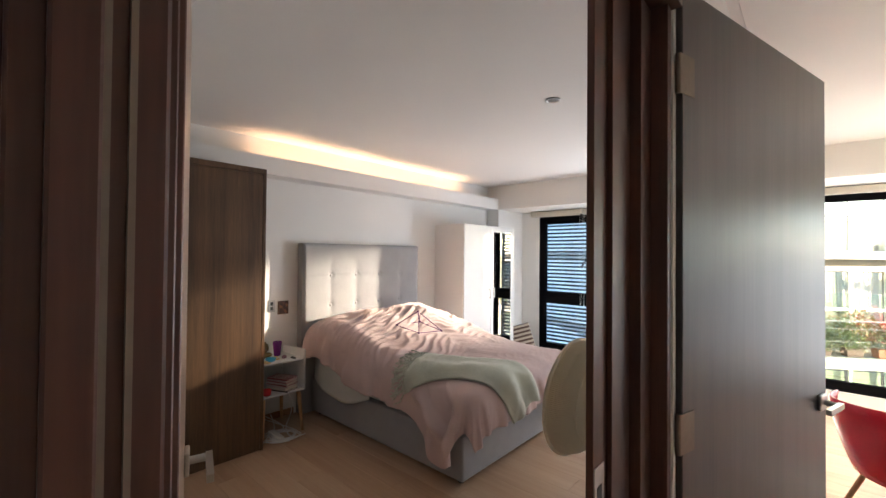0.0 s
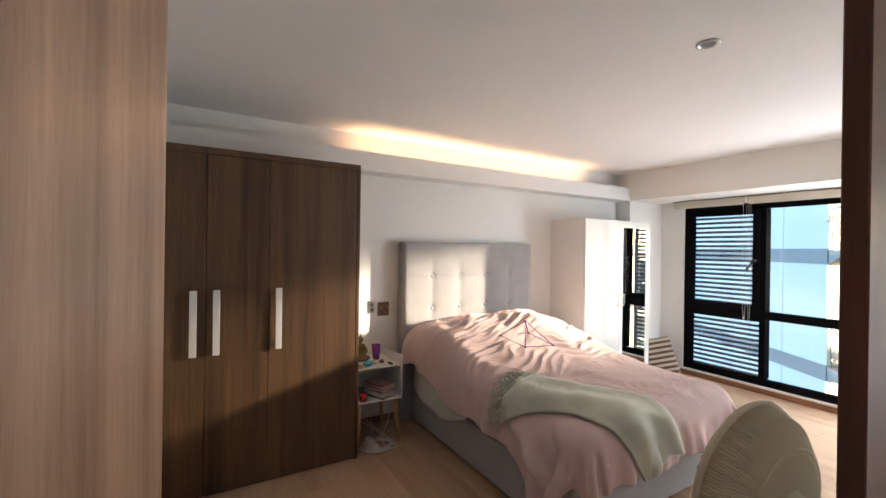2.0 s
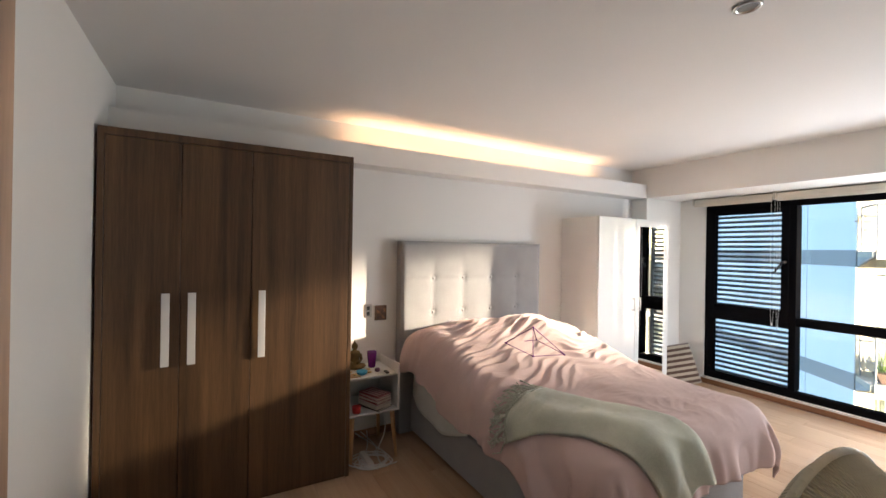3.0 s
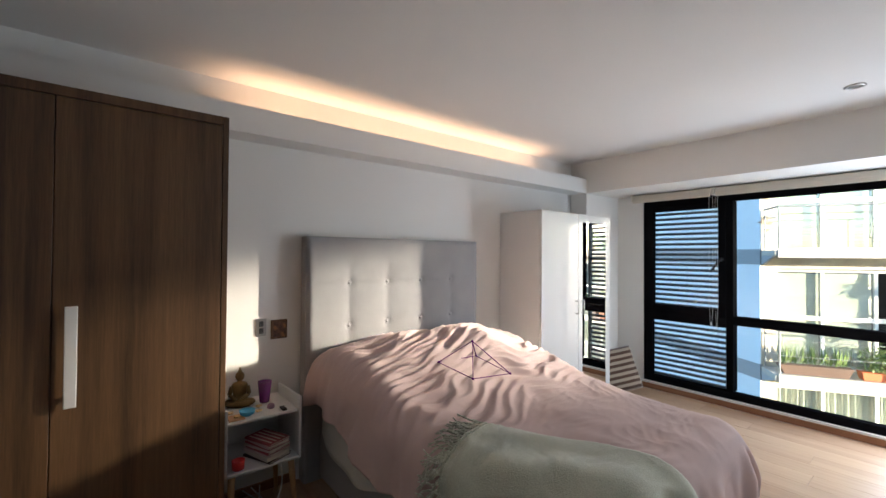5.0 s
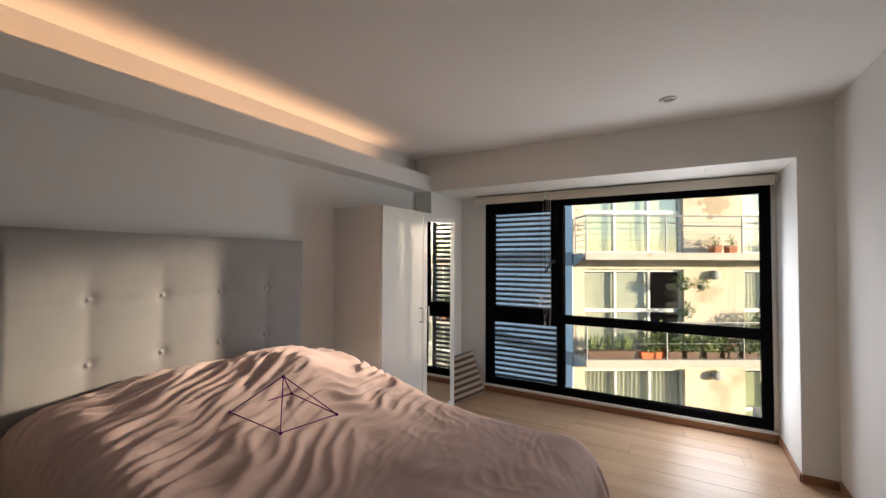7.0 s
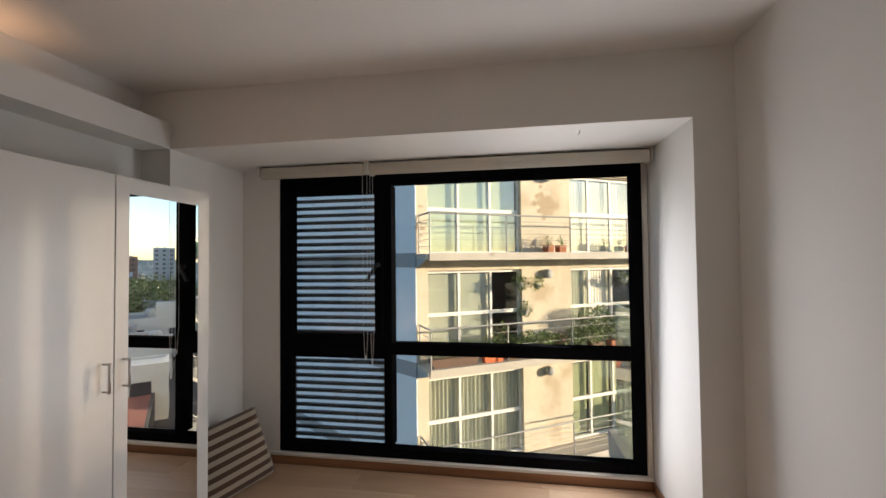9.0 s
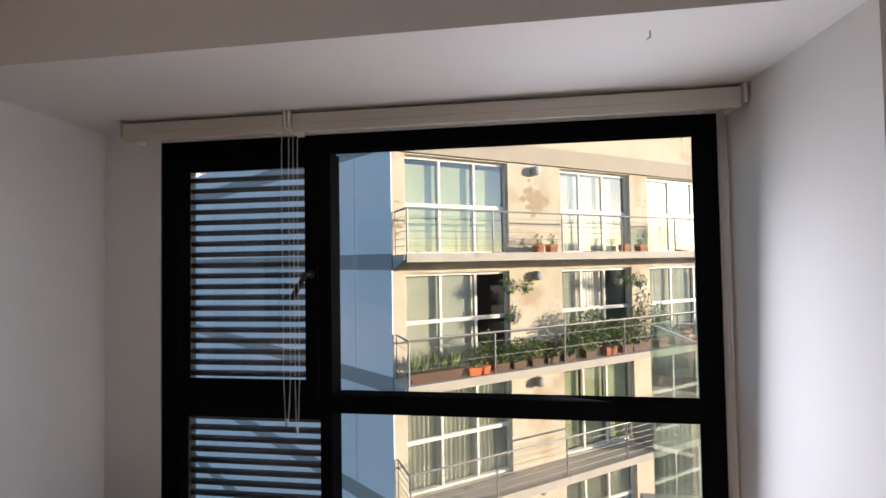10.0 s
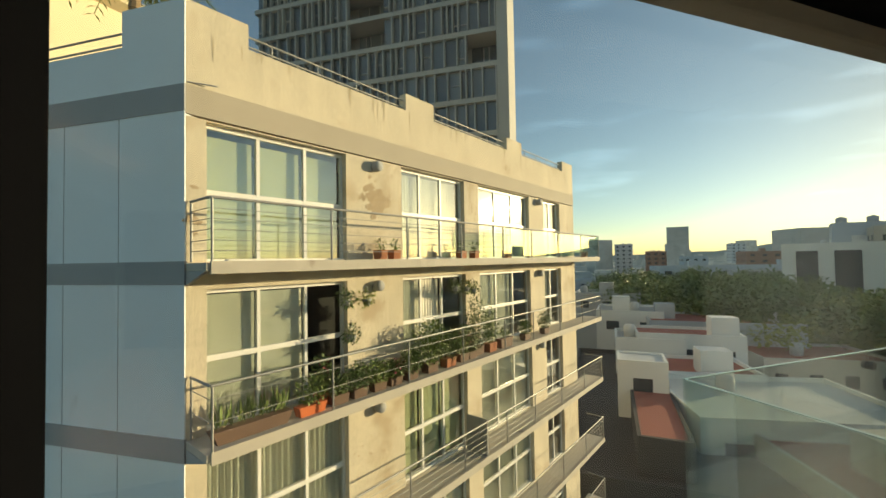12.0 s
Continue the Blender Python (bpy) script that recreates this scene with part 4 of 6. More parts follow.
for r, z in ((FR, 0.0), (0.165, -0.090), (0.14, 0.046), (0.06, -0.094)):
    bm = bmesh.new()
    for k in range(48):
        a, b = 2 * math.pi * k / 48, 2 * math.pi * (k + 1) / 48
        tube(bm, (r * math.cos(a), r * math.sin(a), z), (r * math.cos(b), r * math.sin(b), z), 0.009 if r == FR else 0.004, 6, caps=False)
    fan_part("rim" if r == FR else "cage_ring", bm, M_FAN)
bm = bmesh.new()
lathe(bm, [(0.0005, 0.060), (0.045, 0.057), (0.052, 0.046), (0.0005, 0.044)], 24)
fan_part("badge_cap", bm, M_FAN)
for k in range(3):
    bm = bmesh.new()
    n = 14
    g = []
    for i in range(n + 1):
        r = 0.04 + 0.155 * i / n
        w = 0.85 + 0.5 * i / n
        g.append([bm.verts.new((r * math.cos(w * (j / 10 - 0.5) + k * 2.094), r * math.sin(w * (j / 10 - 0.5) + k * 2.094), 0.02 * (j / 10 - 0.5))) for j in range(11)])
    for i in range(n):
        for j in range(10):
            bm.faces.new((g[i][j], g[i + 1][j], g[i + 1][j + 1], g[i][j + 1]))
    fan_part("blade", bm, M_FAN)
bm = bmesh.new()
lathe(bm, [(0.0005, -0.225), (0.022, -0.222), (0.034, -0.205), (0.040, -0.15), (0.060, -0.098), (0.060, -0.092), (0.0005, -0.090)], 28)
fan_part("motor_housing", bm, M_FAN, "rounded cream motor housing")
bm = bmesh.new()
lathe(bm, [(0.035, 0.05), (0.040, 0.04), (0.034, -0.04), (0.0005, -0.04)], 16)
fan_part("blade_hub", bm, M_FAN)
back = FT @ Vector((0, 0, -0.14))
bm = bmesh.new()
tube(bm, (back.x, back.y, FANP.z - 0.045), (back.x, back.y, 0.05), 0.013, 14)
part("pole", bm, M_FAN, fan, smooth=True)
bm = bmesh.new()
tube(bm, (back.x, back.y, FANP.z - 0.16), (back.x, back.y, FANP.z - 0.03), 0.026, 16)
part("neck", bm, M_FAN, fan, smooth=True)
bm = bmesh.new()
lathe(bm, [(0.19, 0), (0.19, 0.012), (0.17, 0.024), (0.05, 0.045), (0.02, 0.06), (0.0005, 0.06)], 36, Matrix.Translation((back.x, back.y, 0.0005)))
part("base", bm, M_FAN, fan, smooth=True)

# ---------------------------------------------------------------- ceiling fittings
for x, y in ((-0.972, 2.50), (-0.995, 4.57)):
    dl_ = thing("downlight", pose(x, y, ZC), "small round recessed ceiling downlight with a steel ring", "downlight", "ceiling downlights")
    bm = bmesh.new()
    lathe(bm, [(0.036, -0.001), (0.050, -0.001), (0.052, -0.006), (0.038, -0.009), (0.036, -0.001)], 36)
    part("ring", bm, M_STEEL, dl_, smooth=True)
    bm = bmesh.new()
    lathe(bm, [(0.0005, -0.0015), (0.036, -0.0015), (0.036, -0.003), (0.0005, -0.003)], 28)
    part("lamp_face", bm, plain("unlit_lamp_glass", (0.30, 0.29, 0.27), 0.2), dl_)
cv = thing("ceiling_grille", pose(-1.66, 0.43, ZC), "white square ceiling vent with slats", "vent")
for d in ((-0.11, 0.11, -0.11, -0.09), (-0.11, 0.11, 0.09, 0.11), (-0.11, -0.09, -0.09, 0.09), (0.09, 0.11, -0.09, 0.09)):
    part("frame", B(*d, -0.022, -0.0005, r=0.003, seg=1), M_WHITE, cv)
for k in range(7):
    part("slat", B(-0.09, 0.09, -0.001, 0.001, -0.008, 0.008, m=pose(0, -0.075 + 0.025 * k, -0.011, 40)), M_WHITE, cv)
part("backing", B(-0.09, 0.09, -0.09, 0.09, -0.0015, -0.0005), M_BLACK, cv)

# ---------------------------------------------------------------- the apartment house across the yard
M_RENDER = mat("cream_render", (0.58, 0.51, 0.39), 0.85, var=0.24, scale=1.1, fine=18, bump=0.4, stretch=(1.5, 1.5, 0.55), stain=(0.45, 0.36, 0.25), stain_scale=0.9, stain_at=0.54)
# the shaded side's cool cast is put into its own render and band colours
M_SIDE = mat("cool_shade_side_render", (0.80, 0.84, 0.87), 0.85, var=0.07, scale=0.9, fine=14, bump=0.3, stretch=(1.4, 1.4, 0.5), stain=(0.70, 0.72, 0.73), stain_scale=1.6, stain_at=0.66)
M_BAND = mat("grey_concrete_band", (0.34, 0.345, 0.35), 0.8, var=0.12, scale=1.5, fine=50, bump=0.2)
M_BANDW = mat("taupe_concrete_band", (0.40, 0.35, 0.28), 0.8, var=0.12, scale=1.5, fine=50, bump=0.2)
M_CONC = mat("balcony_concrete", (0.46, 0.42, 0.36), 0.8, var=0.12, scale=3, fine=60, bump=0.2, stain=(0.22, 0.17, 0.13), stain_scale=2.2, stain_at=0.66)
M_WFRAME = mat("white_window_frame", (0.76, 0.74, 0.70), 0.4, var=0.04)
M_RAIL = mat("galvanised_rail", (0.30, 0.30, 0.29), 0.55, 0.4, 0.12, 6, 150, 0.04)
M_CURT = mat("cream_curtain", (0.80, 0.76, 0.65), 0.9, var=0.08, scale=3, fine=60)
M_ROLLC = mat("pale_green_blind", (0.66, 0.66, 0.42), 0.9, var=0.05, scale=2, fine=60)
# near-black colour that stands in for the shade inside the rooms
M_ROOMSHADE = mat("painted_room_shade", (0.035, 0.035, 0.035), 0.8, var=0.2)
M_PANE = glass("flat_window_glass", (0.92, 0.95, 0.93), 0.05, 0.16)
PITCH = 2.62
FLOORS = [1.68 - PITCH * k for k in range(7)]
END = 15.05
house = thing("apartment_building", FM, "cream rendered apartment house with long railed balconies", "building")
WIN = [(0.29, 2.95, (1.17, 2.08)), (4.55, 7.05, (5.31, 6.14)), (7.75, 10.95, (8.84, 9.9)), (12.1, 13.6, (12.85,))]
GZ = -18.0
# facade wall: piers between openings, and the strips over the windows
bm = bmesh.new()
edges = [0.0] + [v for w in WIN for v in w[:2]] + [END]
for a, b in zip(edges[::2], edges[1::2]):
    box(bm, a, b, -0.25, 0.0, GZ, 3.90)
for w in WIN:
    prev = 3.90
    for fz in FLOORS:
        top = fz + 2.20
        box(bm, w[0], w[1], -0.25, -0.002, top, prev)
        prev = fz
    box(bm, w[0], w[1], -0.25, -0.002, GZ, prev)
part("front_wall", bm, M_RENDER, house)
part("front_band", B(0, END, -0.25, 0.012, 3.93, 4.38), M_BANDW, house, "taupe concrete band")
bm = bmesh.new()
box(bm, 0.0, END, -0.22, 0.0, 4.38, 5.28)
for a, b in ((0, 0.95), (4.74, 5.77), (9.5, 10.5), (14.0, 15.05)):
    box(bm, a, b, -0.22, 0.0, 5.28, 5.70)
part("parapet", bm, M_RENDER, house, "stepped cream roof parapet")
SK = pose(0, 0, 0, 0, 0, -24.1)     # the side wall runs back at a blunt angle
part("side_wall", B(-0.02, 0.23, -13.0, 0.0, GZ, 4.0, m=SK), M_SIDE, house, "side wall in a pale colour cooled for shade")
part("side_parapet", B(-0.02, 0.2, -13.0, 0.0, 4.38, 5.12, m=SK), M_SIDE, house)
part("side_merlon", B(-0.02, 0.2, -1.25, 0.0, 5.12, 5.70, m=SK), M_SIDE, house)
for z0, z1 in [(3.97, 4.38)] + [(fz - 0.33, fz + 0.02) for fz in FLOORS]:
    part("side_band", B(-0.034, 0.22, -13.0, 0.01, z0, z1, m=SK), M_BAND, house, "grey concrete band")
for o in (-1.3, -2.5, -5.0, -7.5, -10):
    for fz in FLOORS[:4]:
        part("joint", B(-0.024, -0.015, o - 0.006, o + 0.006, fz + 0.02, fz + PITCH - 0.33, m=SK), M_BAND, house)
part("end_wall", B(END - 0.25, END, -13.0, -0.25, GZ, 5.28), M_RENDER, house)
part("roof", B(0.2, END - 0.2, -13.0, -0.22, 4.2, 4.3), M_CONC, house)
part("back_wall", B(0, END, -13.2, -13.0, GZ, 5.2), M_RENDER, house)
# rails on the roof between the merlons
for a, b in ((0.95, 4.74), (5.77, 9.5), (10.5, 14.0)):
    rr = None
    for z in (5.38, 5.55):
        bm = bmesh.new()
        tube(bm, (a, -0.11, z), (b, -0.11, z), 0.018, 8)
        part("roof_rail", bm, M_RAIL, house)
    for k in range(4):
        s = a + (b - a) * (k + 0.5) / 4
        bm = bmesh.new()
        tube(bm, (s, -0.11, 5.27), (s, -0.11, 5.55), 0.014, 8)
        part("roof_post", bm, M_RAIL, house)
for z in (5.18, 5.36):
    bm = bmesh.new()
    tube(bm, SK @ Vector((0.09, -1.25, z + 0.06)), SK @ Vector((0.09, -12, z + 0.06)), 0.018, 8)
    part("roof_rail", bm, M_RAIL, house)
bm = bmesh.new()
tube(bm, (0.02, 0.0, 4.42), (0.42, 0.10, 4.44), 0.012, 6)
part("roof_spout", bm, M_BAND, house)

rng = random.Random(7)
# windows, floor by floor
for fi, fz in enumerate(FLOORS[:6]):
    for wi, (a, b, mull) in enumerate(WIN):
        w = part("window", B(a, b, -0.20, -0.13, fz + 2.13, fz + 2.20), M_WFRAME, house, "white framed balcony window")
        bars = [(a, a + 0.05), (b - 0.05, b)] + [(m_ - 0.03, m_ + 0.03) for m_ in mull]
        for x0, x1 in bars:
            part("window_bar", B(x0, x1, -0.20, -0.13, fz + 0.05, fz + 2.13), M_WFRAME, w)
        part("sill", B(a, b, -0.22, -0.10, fz, fz + 0.05), M_WFRAME, w)
        part("window_bar", B(a, b, -0.198, -0.132, fz + 1.06, fz + 1.15), M_WFRAME, w)
        cols = [a] + list(mull) + [b]
        for ci, (x0, x1) in enumerate(zip(cols, cols[1:])):
            gone = fi == 1 and wi == 0 and ci == 2 or fi == 1 and wi == 1 and ci == 1
            if not gone:
                part("pane", B(x0, x1, -0.168, -0.162, fz + 0.05, fz + 2.13), M_PANE, w)
            # what hangs behind the glass
            kind = (fi, wi)
            if fi == 0 and wi == 0 or (fi == 2 and wi == 1):
                part("roller", B(x0 + 0.04, x1 - 0.04, -0.30, -0.29, fz + 0.05, fz + 2.05), M_ROLLC, w, "pale green roller blind")
            elif fi == 1 and wi == 0 and ci < 2:
                part("sheer_curtain", B(x0 + 0.02, x1 - 0.02, -0.27, -0.26, fz + 0.05, fz + 2.1), M_CURT, w, "smooth cream sheer curtain")
            elif not (ci == len(cols) - 2 and fi == 1) and not (wi == 3 and fi > 1):
                bm = bmesh.new()
                n = 40
                wav = [(x0 + (x1 - x0) * k / n, -0.275 + 0.035 * math.sin(k * 1.25 + rng.random()) * (1.2 if fi >= 2 else 0.3)) for k in range(n + 1)]
                lo = [bm.verts.new((x, y, fz + 0.04)) for x, y in wav]
                hi = [bm.verts.new((x, y, fz + 2.1)) for x, y in wav]
                for k in range(n):
                    bm.faces.new((lo[k], lo[k + 1], hi[k + 1], hi[k]))
                part("curtain", bm, M_CURT, w, "cream curtain", True)
    # rooms behind: an added dark sheet painted as their shade, and the slabs
    part("room_shade_sheet", B(0.2, END - 0.2, -1.9, -1.85, fz, fz + 2.25), M_ROOMSHADE, house)
    part("storey_slab", B(0.2, END - 0.2, -12.9, -0.25, fz - 0.2, fz), M_CONC, house)

# balconies
POSTS = [0.08, 2.05, 3.95, 5.87, 7.88, 9.63, 11.67, 13.85, 15.95]
for fi, fz in enumerate(FLOORS[:6]):
    bal = part("balcony", B(0.0, 16.0, 0.0, 0.75, fz - 0.13, fz - 0.01, r=0.008, seg=1), M_CONC, house, "long concrete balcony")
    part("edge_beam", B(0.06, 16.02, 0.72, 0.775, fz - 0.17, fz + 0.01), M_CONC, bal)
    bm = bmesh.new()
    v = [bm.verts.new(c) for c in ((0.0, 0.02, fz - 0.34), (0.0, 0.02, fz - 0.13), (0.0, 0.72, fz - 0.13), (0.05, 0.02, fz - 0.34), (0.05, 0.02, fz - 0.13), (0.05, 0.72, fz - 0.13))]
    for f in ((0, 1, 2), (5, 4, 3), (0, 3, 4, 1), (1, 4, 5, 2), (2, 5, 3, 0)):
        bm.faces.new([v[i] for i in f])
    part("bracket", bm, M_BAND, bal)
    for s in POSTS:
        bm = bmesh.new()
        tube(bm, (s, 0.75, fz - 0.12), (s, 0.75, fz + 0.91), 0.018, 8)
        part("post", bm, M_RAIL, bal)
    bm = bmesh.new()
    tube(bm, (0.06, 0.05, fz), (0.06, 0.05, fz + 0.91), 0.018, 8)
    part("post", bm, M_RAIL, bal)
    s_end = 7.88 if fi == 0 else 15.95
    hts = (0.91, 0.76, 0.61, 0.46, 0.31, 0.16) if fi != 1 else (0.91, 0.72, 0.40)
    for hz in hts:
        r = 0.021 if hz > 0.9 else 0.006
        bm = bmesh.new()
        tube(bm, (0.06, 0.75, fz + hz), (15.95 if hz > 0.9 else s_end, 0.75, fz + hz), r, 8)
        tube(bm, (0.06, 0.03, fz + hz), (0.06, 0.75, fz + hz), r, 8)
        tube(bm, (15.95, 0.03, fz + hz), (15.95, 0.75, fz + hz), r, 8)
        part("handrail" if hz > 0.9 else "rail_wire", bm, M_RAIL, bal)
    if fi == 0:
        for a, b in zip(POSTS[4:], POSTS[5:]):
            part("glass_panel", B(a + 0.05, b - 0.05, 0.745, 0.755, fz + 0.06, fz + 0.86), M_GREENGLASS, bal, "green tinted glass panel")
    # round wall lamps
    for s in (3.73, 11.6):
        bm = bmesh.new()
        lathe(bm, [(0.11, 0.0), (0.118, 0.02), (0.118, 0.14), (0.10, 0.17), (0.0005, 0.175)], 22, pose(s, 0.0, fz + 2.06, -90))
        part("wall_lamp", bm, M_BAND, house, "round dark wall lamp", True)
# bare plaster patches on the piers: ragged flakes, large ones ringed by small ones
def flakes(bm, s, z, spread_s, spread_z, n, r0, r1, lift):
    for k in range(n):
        cs, cz, r = s + rng.gauss(0, spread_s), z + rng.gauss(0, spread_z), rng.uniform(r0, r1)
        vs = []
        for q in range(22):
            a = 6.2832 * q / 22
            rr = r * (0.75 + 0.75 * noise.noise(Vector((math.cos(a) * 1.6 + k, math.sin(a) * 1.6, s))) + rng.uniform(-0.10, 0.10))
            vs.append(bm.verts.new((cs + rr * math.cos(a), lift + 0.00015 * k, cz + 0.8 * rr * math.sin(a))))
        bm.faces.new(vs)


M_BARE = mat("bare_brown_plaster", (0.40, 0.31, 0.21), 0.9, var=0.30, scale=9, fine=45, bump=0.4)
bm = bmesh.new()
flakes(bm, 3.86, 3.02, 0.20, 0.12, 15, 0.08, 0.25, 0.004)
flakes(bm, 3.72, 3.28, 0.30, 0.22, 16, 0.02, 0.06, 0.004)
part("plaster_patch", bm, M_BARE, house, "bare patch of fallen plaster")
for fi, n in ((1, 7), (2, 14), (3, 8)):
    bm = bmesh.new()
    flakes(bm, 3.75, FLOORS[fi] + 1.25, 0.30, 0.45, n, 0.015, 0.045, 0.004)
    part("plaster_patch", bm, M_BARE, house)
bm = bmesh.new()
flakes(bm, 0.12, 2.35, 0.05, 0.25, 6, 0.05, 0.11, 0.004)
flakes(bm, 7.35, 3.3, 0.2, 0.3, 8, 0.02, 0.07, 0.004)
part("plaster_patch", bm, M_BARE, house)
# rain streaks under the parapet's edge
M_STREAK = mat("grey_rain_streak", (0.46, 0.39, 0.28), 0.9, var=0.25, scale=5, fine=30, bump=0.2, stretch=(1, 1, 0.2))
bm = bmesh.new()
for k in range(34):
    s_, w_, l_ = rng.uniform(0.2, 14.6), rng.uniform(0.012, 0.05), rng.uniform(0.15, 0.65)
    vs = [bm.verts.new((s_ + dx, 0.0035, z_)) for dx, z_ in ((-w_, 5.279), (w_, 5.279), (w_ * 0.7, 5.28 - l_ * 0.6), (0.0, 5.28 - l_), (-w_ * 0.6, 5.28 - l_ * 0.5))]
    bm.faces.new(vs)
part("rain_streak", bm, M_STREAK, house)
# the roof runs on to the slanting side wall
bm = bmesh.new()
lo = [bm.verts.new((*c, 4.2)) for c in ((0.2, -0.3), tuple((SK @ Vector((0.2, -13.0, 0)))[:2]), (0.2, -13.0))]
hi = [bm.verts.new((v.co.x, v.co.y, 4.3)) for v in lo]
bm.faces.new(lo)
bm.faces.new(hi)
for k in range(3):
    bm.faces.new((lo[k], lo[(k + 1) % 3], hi[(k + 1) % 3], hi[k]))
part("roof", bm, M_CONC, house)
# partition on the third balcony
part("partition", B(6.9, 6.95, 0.05, 0.72, FLOORS[2] - 0.01, FLOORS[2] + 0.95), M_RAIL, house)

# ---------------------------------------------------------------- plants on the balconies
def leafmat(name, col):
    m = mat(name, col, 0.55, var=0.35, scale=9, fine=60, bump=0.1)
    m.node_tree.nodes["Principled BSDF"].inputs["Transmission Weight"].default_value = 0.0
    return m


M_LEAFA = leafmat("mid_green_leaf", (0.15, 0.21, 0.052))
M_LEAFB = leafmat("dark_green_leaf", (0.10, 0.15, 0.042))
M_LEAFY = leafmat("yellow_green_leaf", (0.20, 0.24, 0.055))
M_FLOWER = plain("pink_petals", (0.55, 0.05, 0.16), 0.6)
M_TERRA = mat("terracotta", (0.36, 0.13, 0.06), 0.8, var=0.15)
M_PLANTER = mat("brown_planter", (0.13, 0.075, 0.05), 0.7, var=0.15)
M_ORANGE = plain("orange_planter", (0.60, 0.15, 0.05), 0.5)


def leaf(bm, c, d, n, length, width):
    """One pointed leaf of two bent quads."""
    d, side = d.normalized(), d.cross(n)
    side = side.normalized() if side.length > 1e-4 else Vector((1, 0, 0))
    up = side.cross(d).normalized()
    a, b, e = c, c + d * length * 0.5 + up * length * 0.08, c + d * length - up * length * 0.05
    v = [bm.verts.new(p) for p in (a, b + side * width / 2, e, b - side * width / 2, b)]
    bm.faces.new((v[0], v[1], v[4]))
    bm.faces.new((v[1], v[2], v[4]))
    bm.faces.new((v[2], v[3], v[4]))
    bm.faces.new((v[3], v[0], v[4]))


def bush(bm, c, rx, ry, rz, n, size, rng):
    for _ in range(n):
        v = Vector((rng.gauss(0, 1), rng.gauss(0, 1), rng.gauss(0, 1))).normalized() * (rng.random() ** 0.45)
        p = Vector(c) + Vector((v.x * rx, v.y * ry, v.z * rz))
        d = Vector((v.x + rng.gauss(0, 0.5), v.y + rng.gauss(0, 0.5), v.z * 0.6 + rng.gauss(0, 0.5)))
        s = size * rng.uniform(0.6, 1.4)
        leaf(bm, p, d, Vector((rng.gauss(0, 0.4), rng.gauss(0, 0.4), 1)), s, s * 0.5)


def blades(bm, c, r, h, n, rng):
    for _ in range(n):
        a, t = rng.uniform(0, 6.28), rng.uniform(0.1, 0.7)
        p = Vector(c) + Vector((rng.uniform(-r, r), rng.uniform(-0.06, 0.06), 0))
        leaf(bm, p, Vector((math.cos(a) * t, math.sin(a) * t, 1)), Vector((math.cos(a), math.sin(a), 0.1)), h * rng.uniform(0.5, 1.1), 0.035)


rngp = random.Random(21)
FB = FLOORS[1] - 0.01


def planter(s, o, z, l, w, h, material, green, size, n, label, kind="bush", leaf_mat=None, flowers=0, leaf_size=0.07):
    t = thing("planter", FM @ Matrix.Translation((s, o, z)), label, "plant", "balcony plants")
    bm = B(-l / 2, l / 2, -w / 2, w / 2, 0, h, r=0.01, seg=1)
    for v in bm.verts:
        k = 0.86 + 0.14 * v.co.z / h
        v.co.x *= k
        v.co.y *= k
    part("pot", bm, material, t)
    bm = bmesh.new()
    if kind == "blades":
        blades(bm, (0, 0, h), l * 0.45, size[2], n, rngp)
    else:
        bush(bm, (0, 0, h + size[2] * 0.8), *size, n, leaf_size, rngp)
        for k in range(5):
            tube(bm, (rngp.uniform(-l, l) * 0.3, 0, h - 0.02), (rngp.uniform(-1, 1) * size[0] * 0.6, 0, h + size[2]), 0.006, 5)
    part("foliage", bm, leaf_mat or M_LEAFA, t, green)
    if flowers:
        bm = bmesh.new()
        bush(bm, (0, 0.03, h + size[2]), size[0], size[1] * 1.2, size[2] * 0.8, flowers, 0.05, rngp)
        part("flowers", bm, M_FLOWER, t, "pink flowers")
    return t


planter(0.75, 0.50, FB, 1.25, 0.22, 0.20, M_PLANTER, "spiky green leaves", (0.5, 0.1, 0.45), 120, "long brown planter with spiky succulents", "blades", M_LEAFA)
planter(1.75, 0.52, FB, 0.55, 0.20, 0.17, M_ORANGE, "leafy herb", (0.30, 0.18, 0.26), 420, "orange planter with a leafy green plant")
for s, g, m_, fl in ((2.35, (0.24, 0.18, 0.16), M_LEAFB, 0), (2.8, (0.26, 0.2, 0.2), M_LEAFB, 0), (3.3, (0.3, 0.18, 0.17), M_LEAFA, 0), (3.75, (0.22, 0.16, 0.14), M_LEAFB, 60), (4.25, (0.24, 0.16, 0.2), M_LEAFB, 0)):
    planter(s, 0.5, FB, 0.36, 0.2, 0.18, M_PLANTER, "dense foliage", (g[0] * 1.15, g[1] * 1.1, g[2] * 1.35), 640, "brown balcony planter with dense foliage", leaf_mat=m_, flowers=fl)
planter(4.95, 0.45, FB, 0.4, 0.25, 0.22, M_PLANTER, "tall bushy shrub", (0.56, 0.32, 0.56), 1900, "tall bushy shrub in a balcony pot", leaf_mat=M_LEAFA)
planter(5.6, 0.48, FB, 0.4, 0.25, 0.22, M_TERRA, "bushy shrub", (0.42, 0.28, 0.40), 900, "bushy shrub in a terracotta pot", leaf_mat=M_LEAFB)
planter(7.0, 0.35, FB, 0.5, 0.25, 0.25, M_PLANTER, "climbing vine", (0.32, 0.26, 0.80), 1000, "climbing vine in a balcony planter", leaf_mat=M_LEAFB)
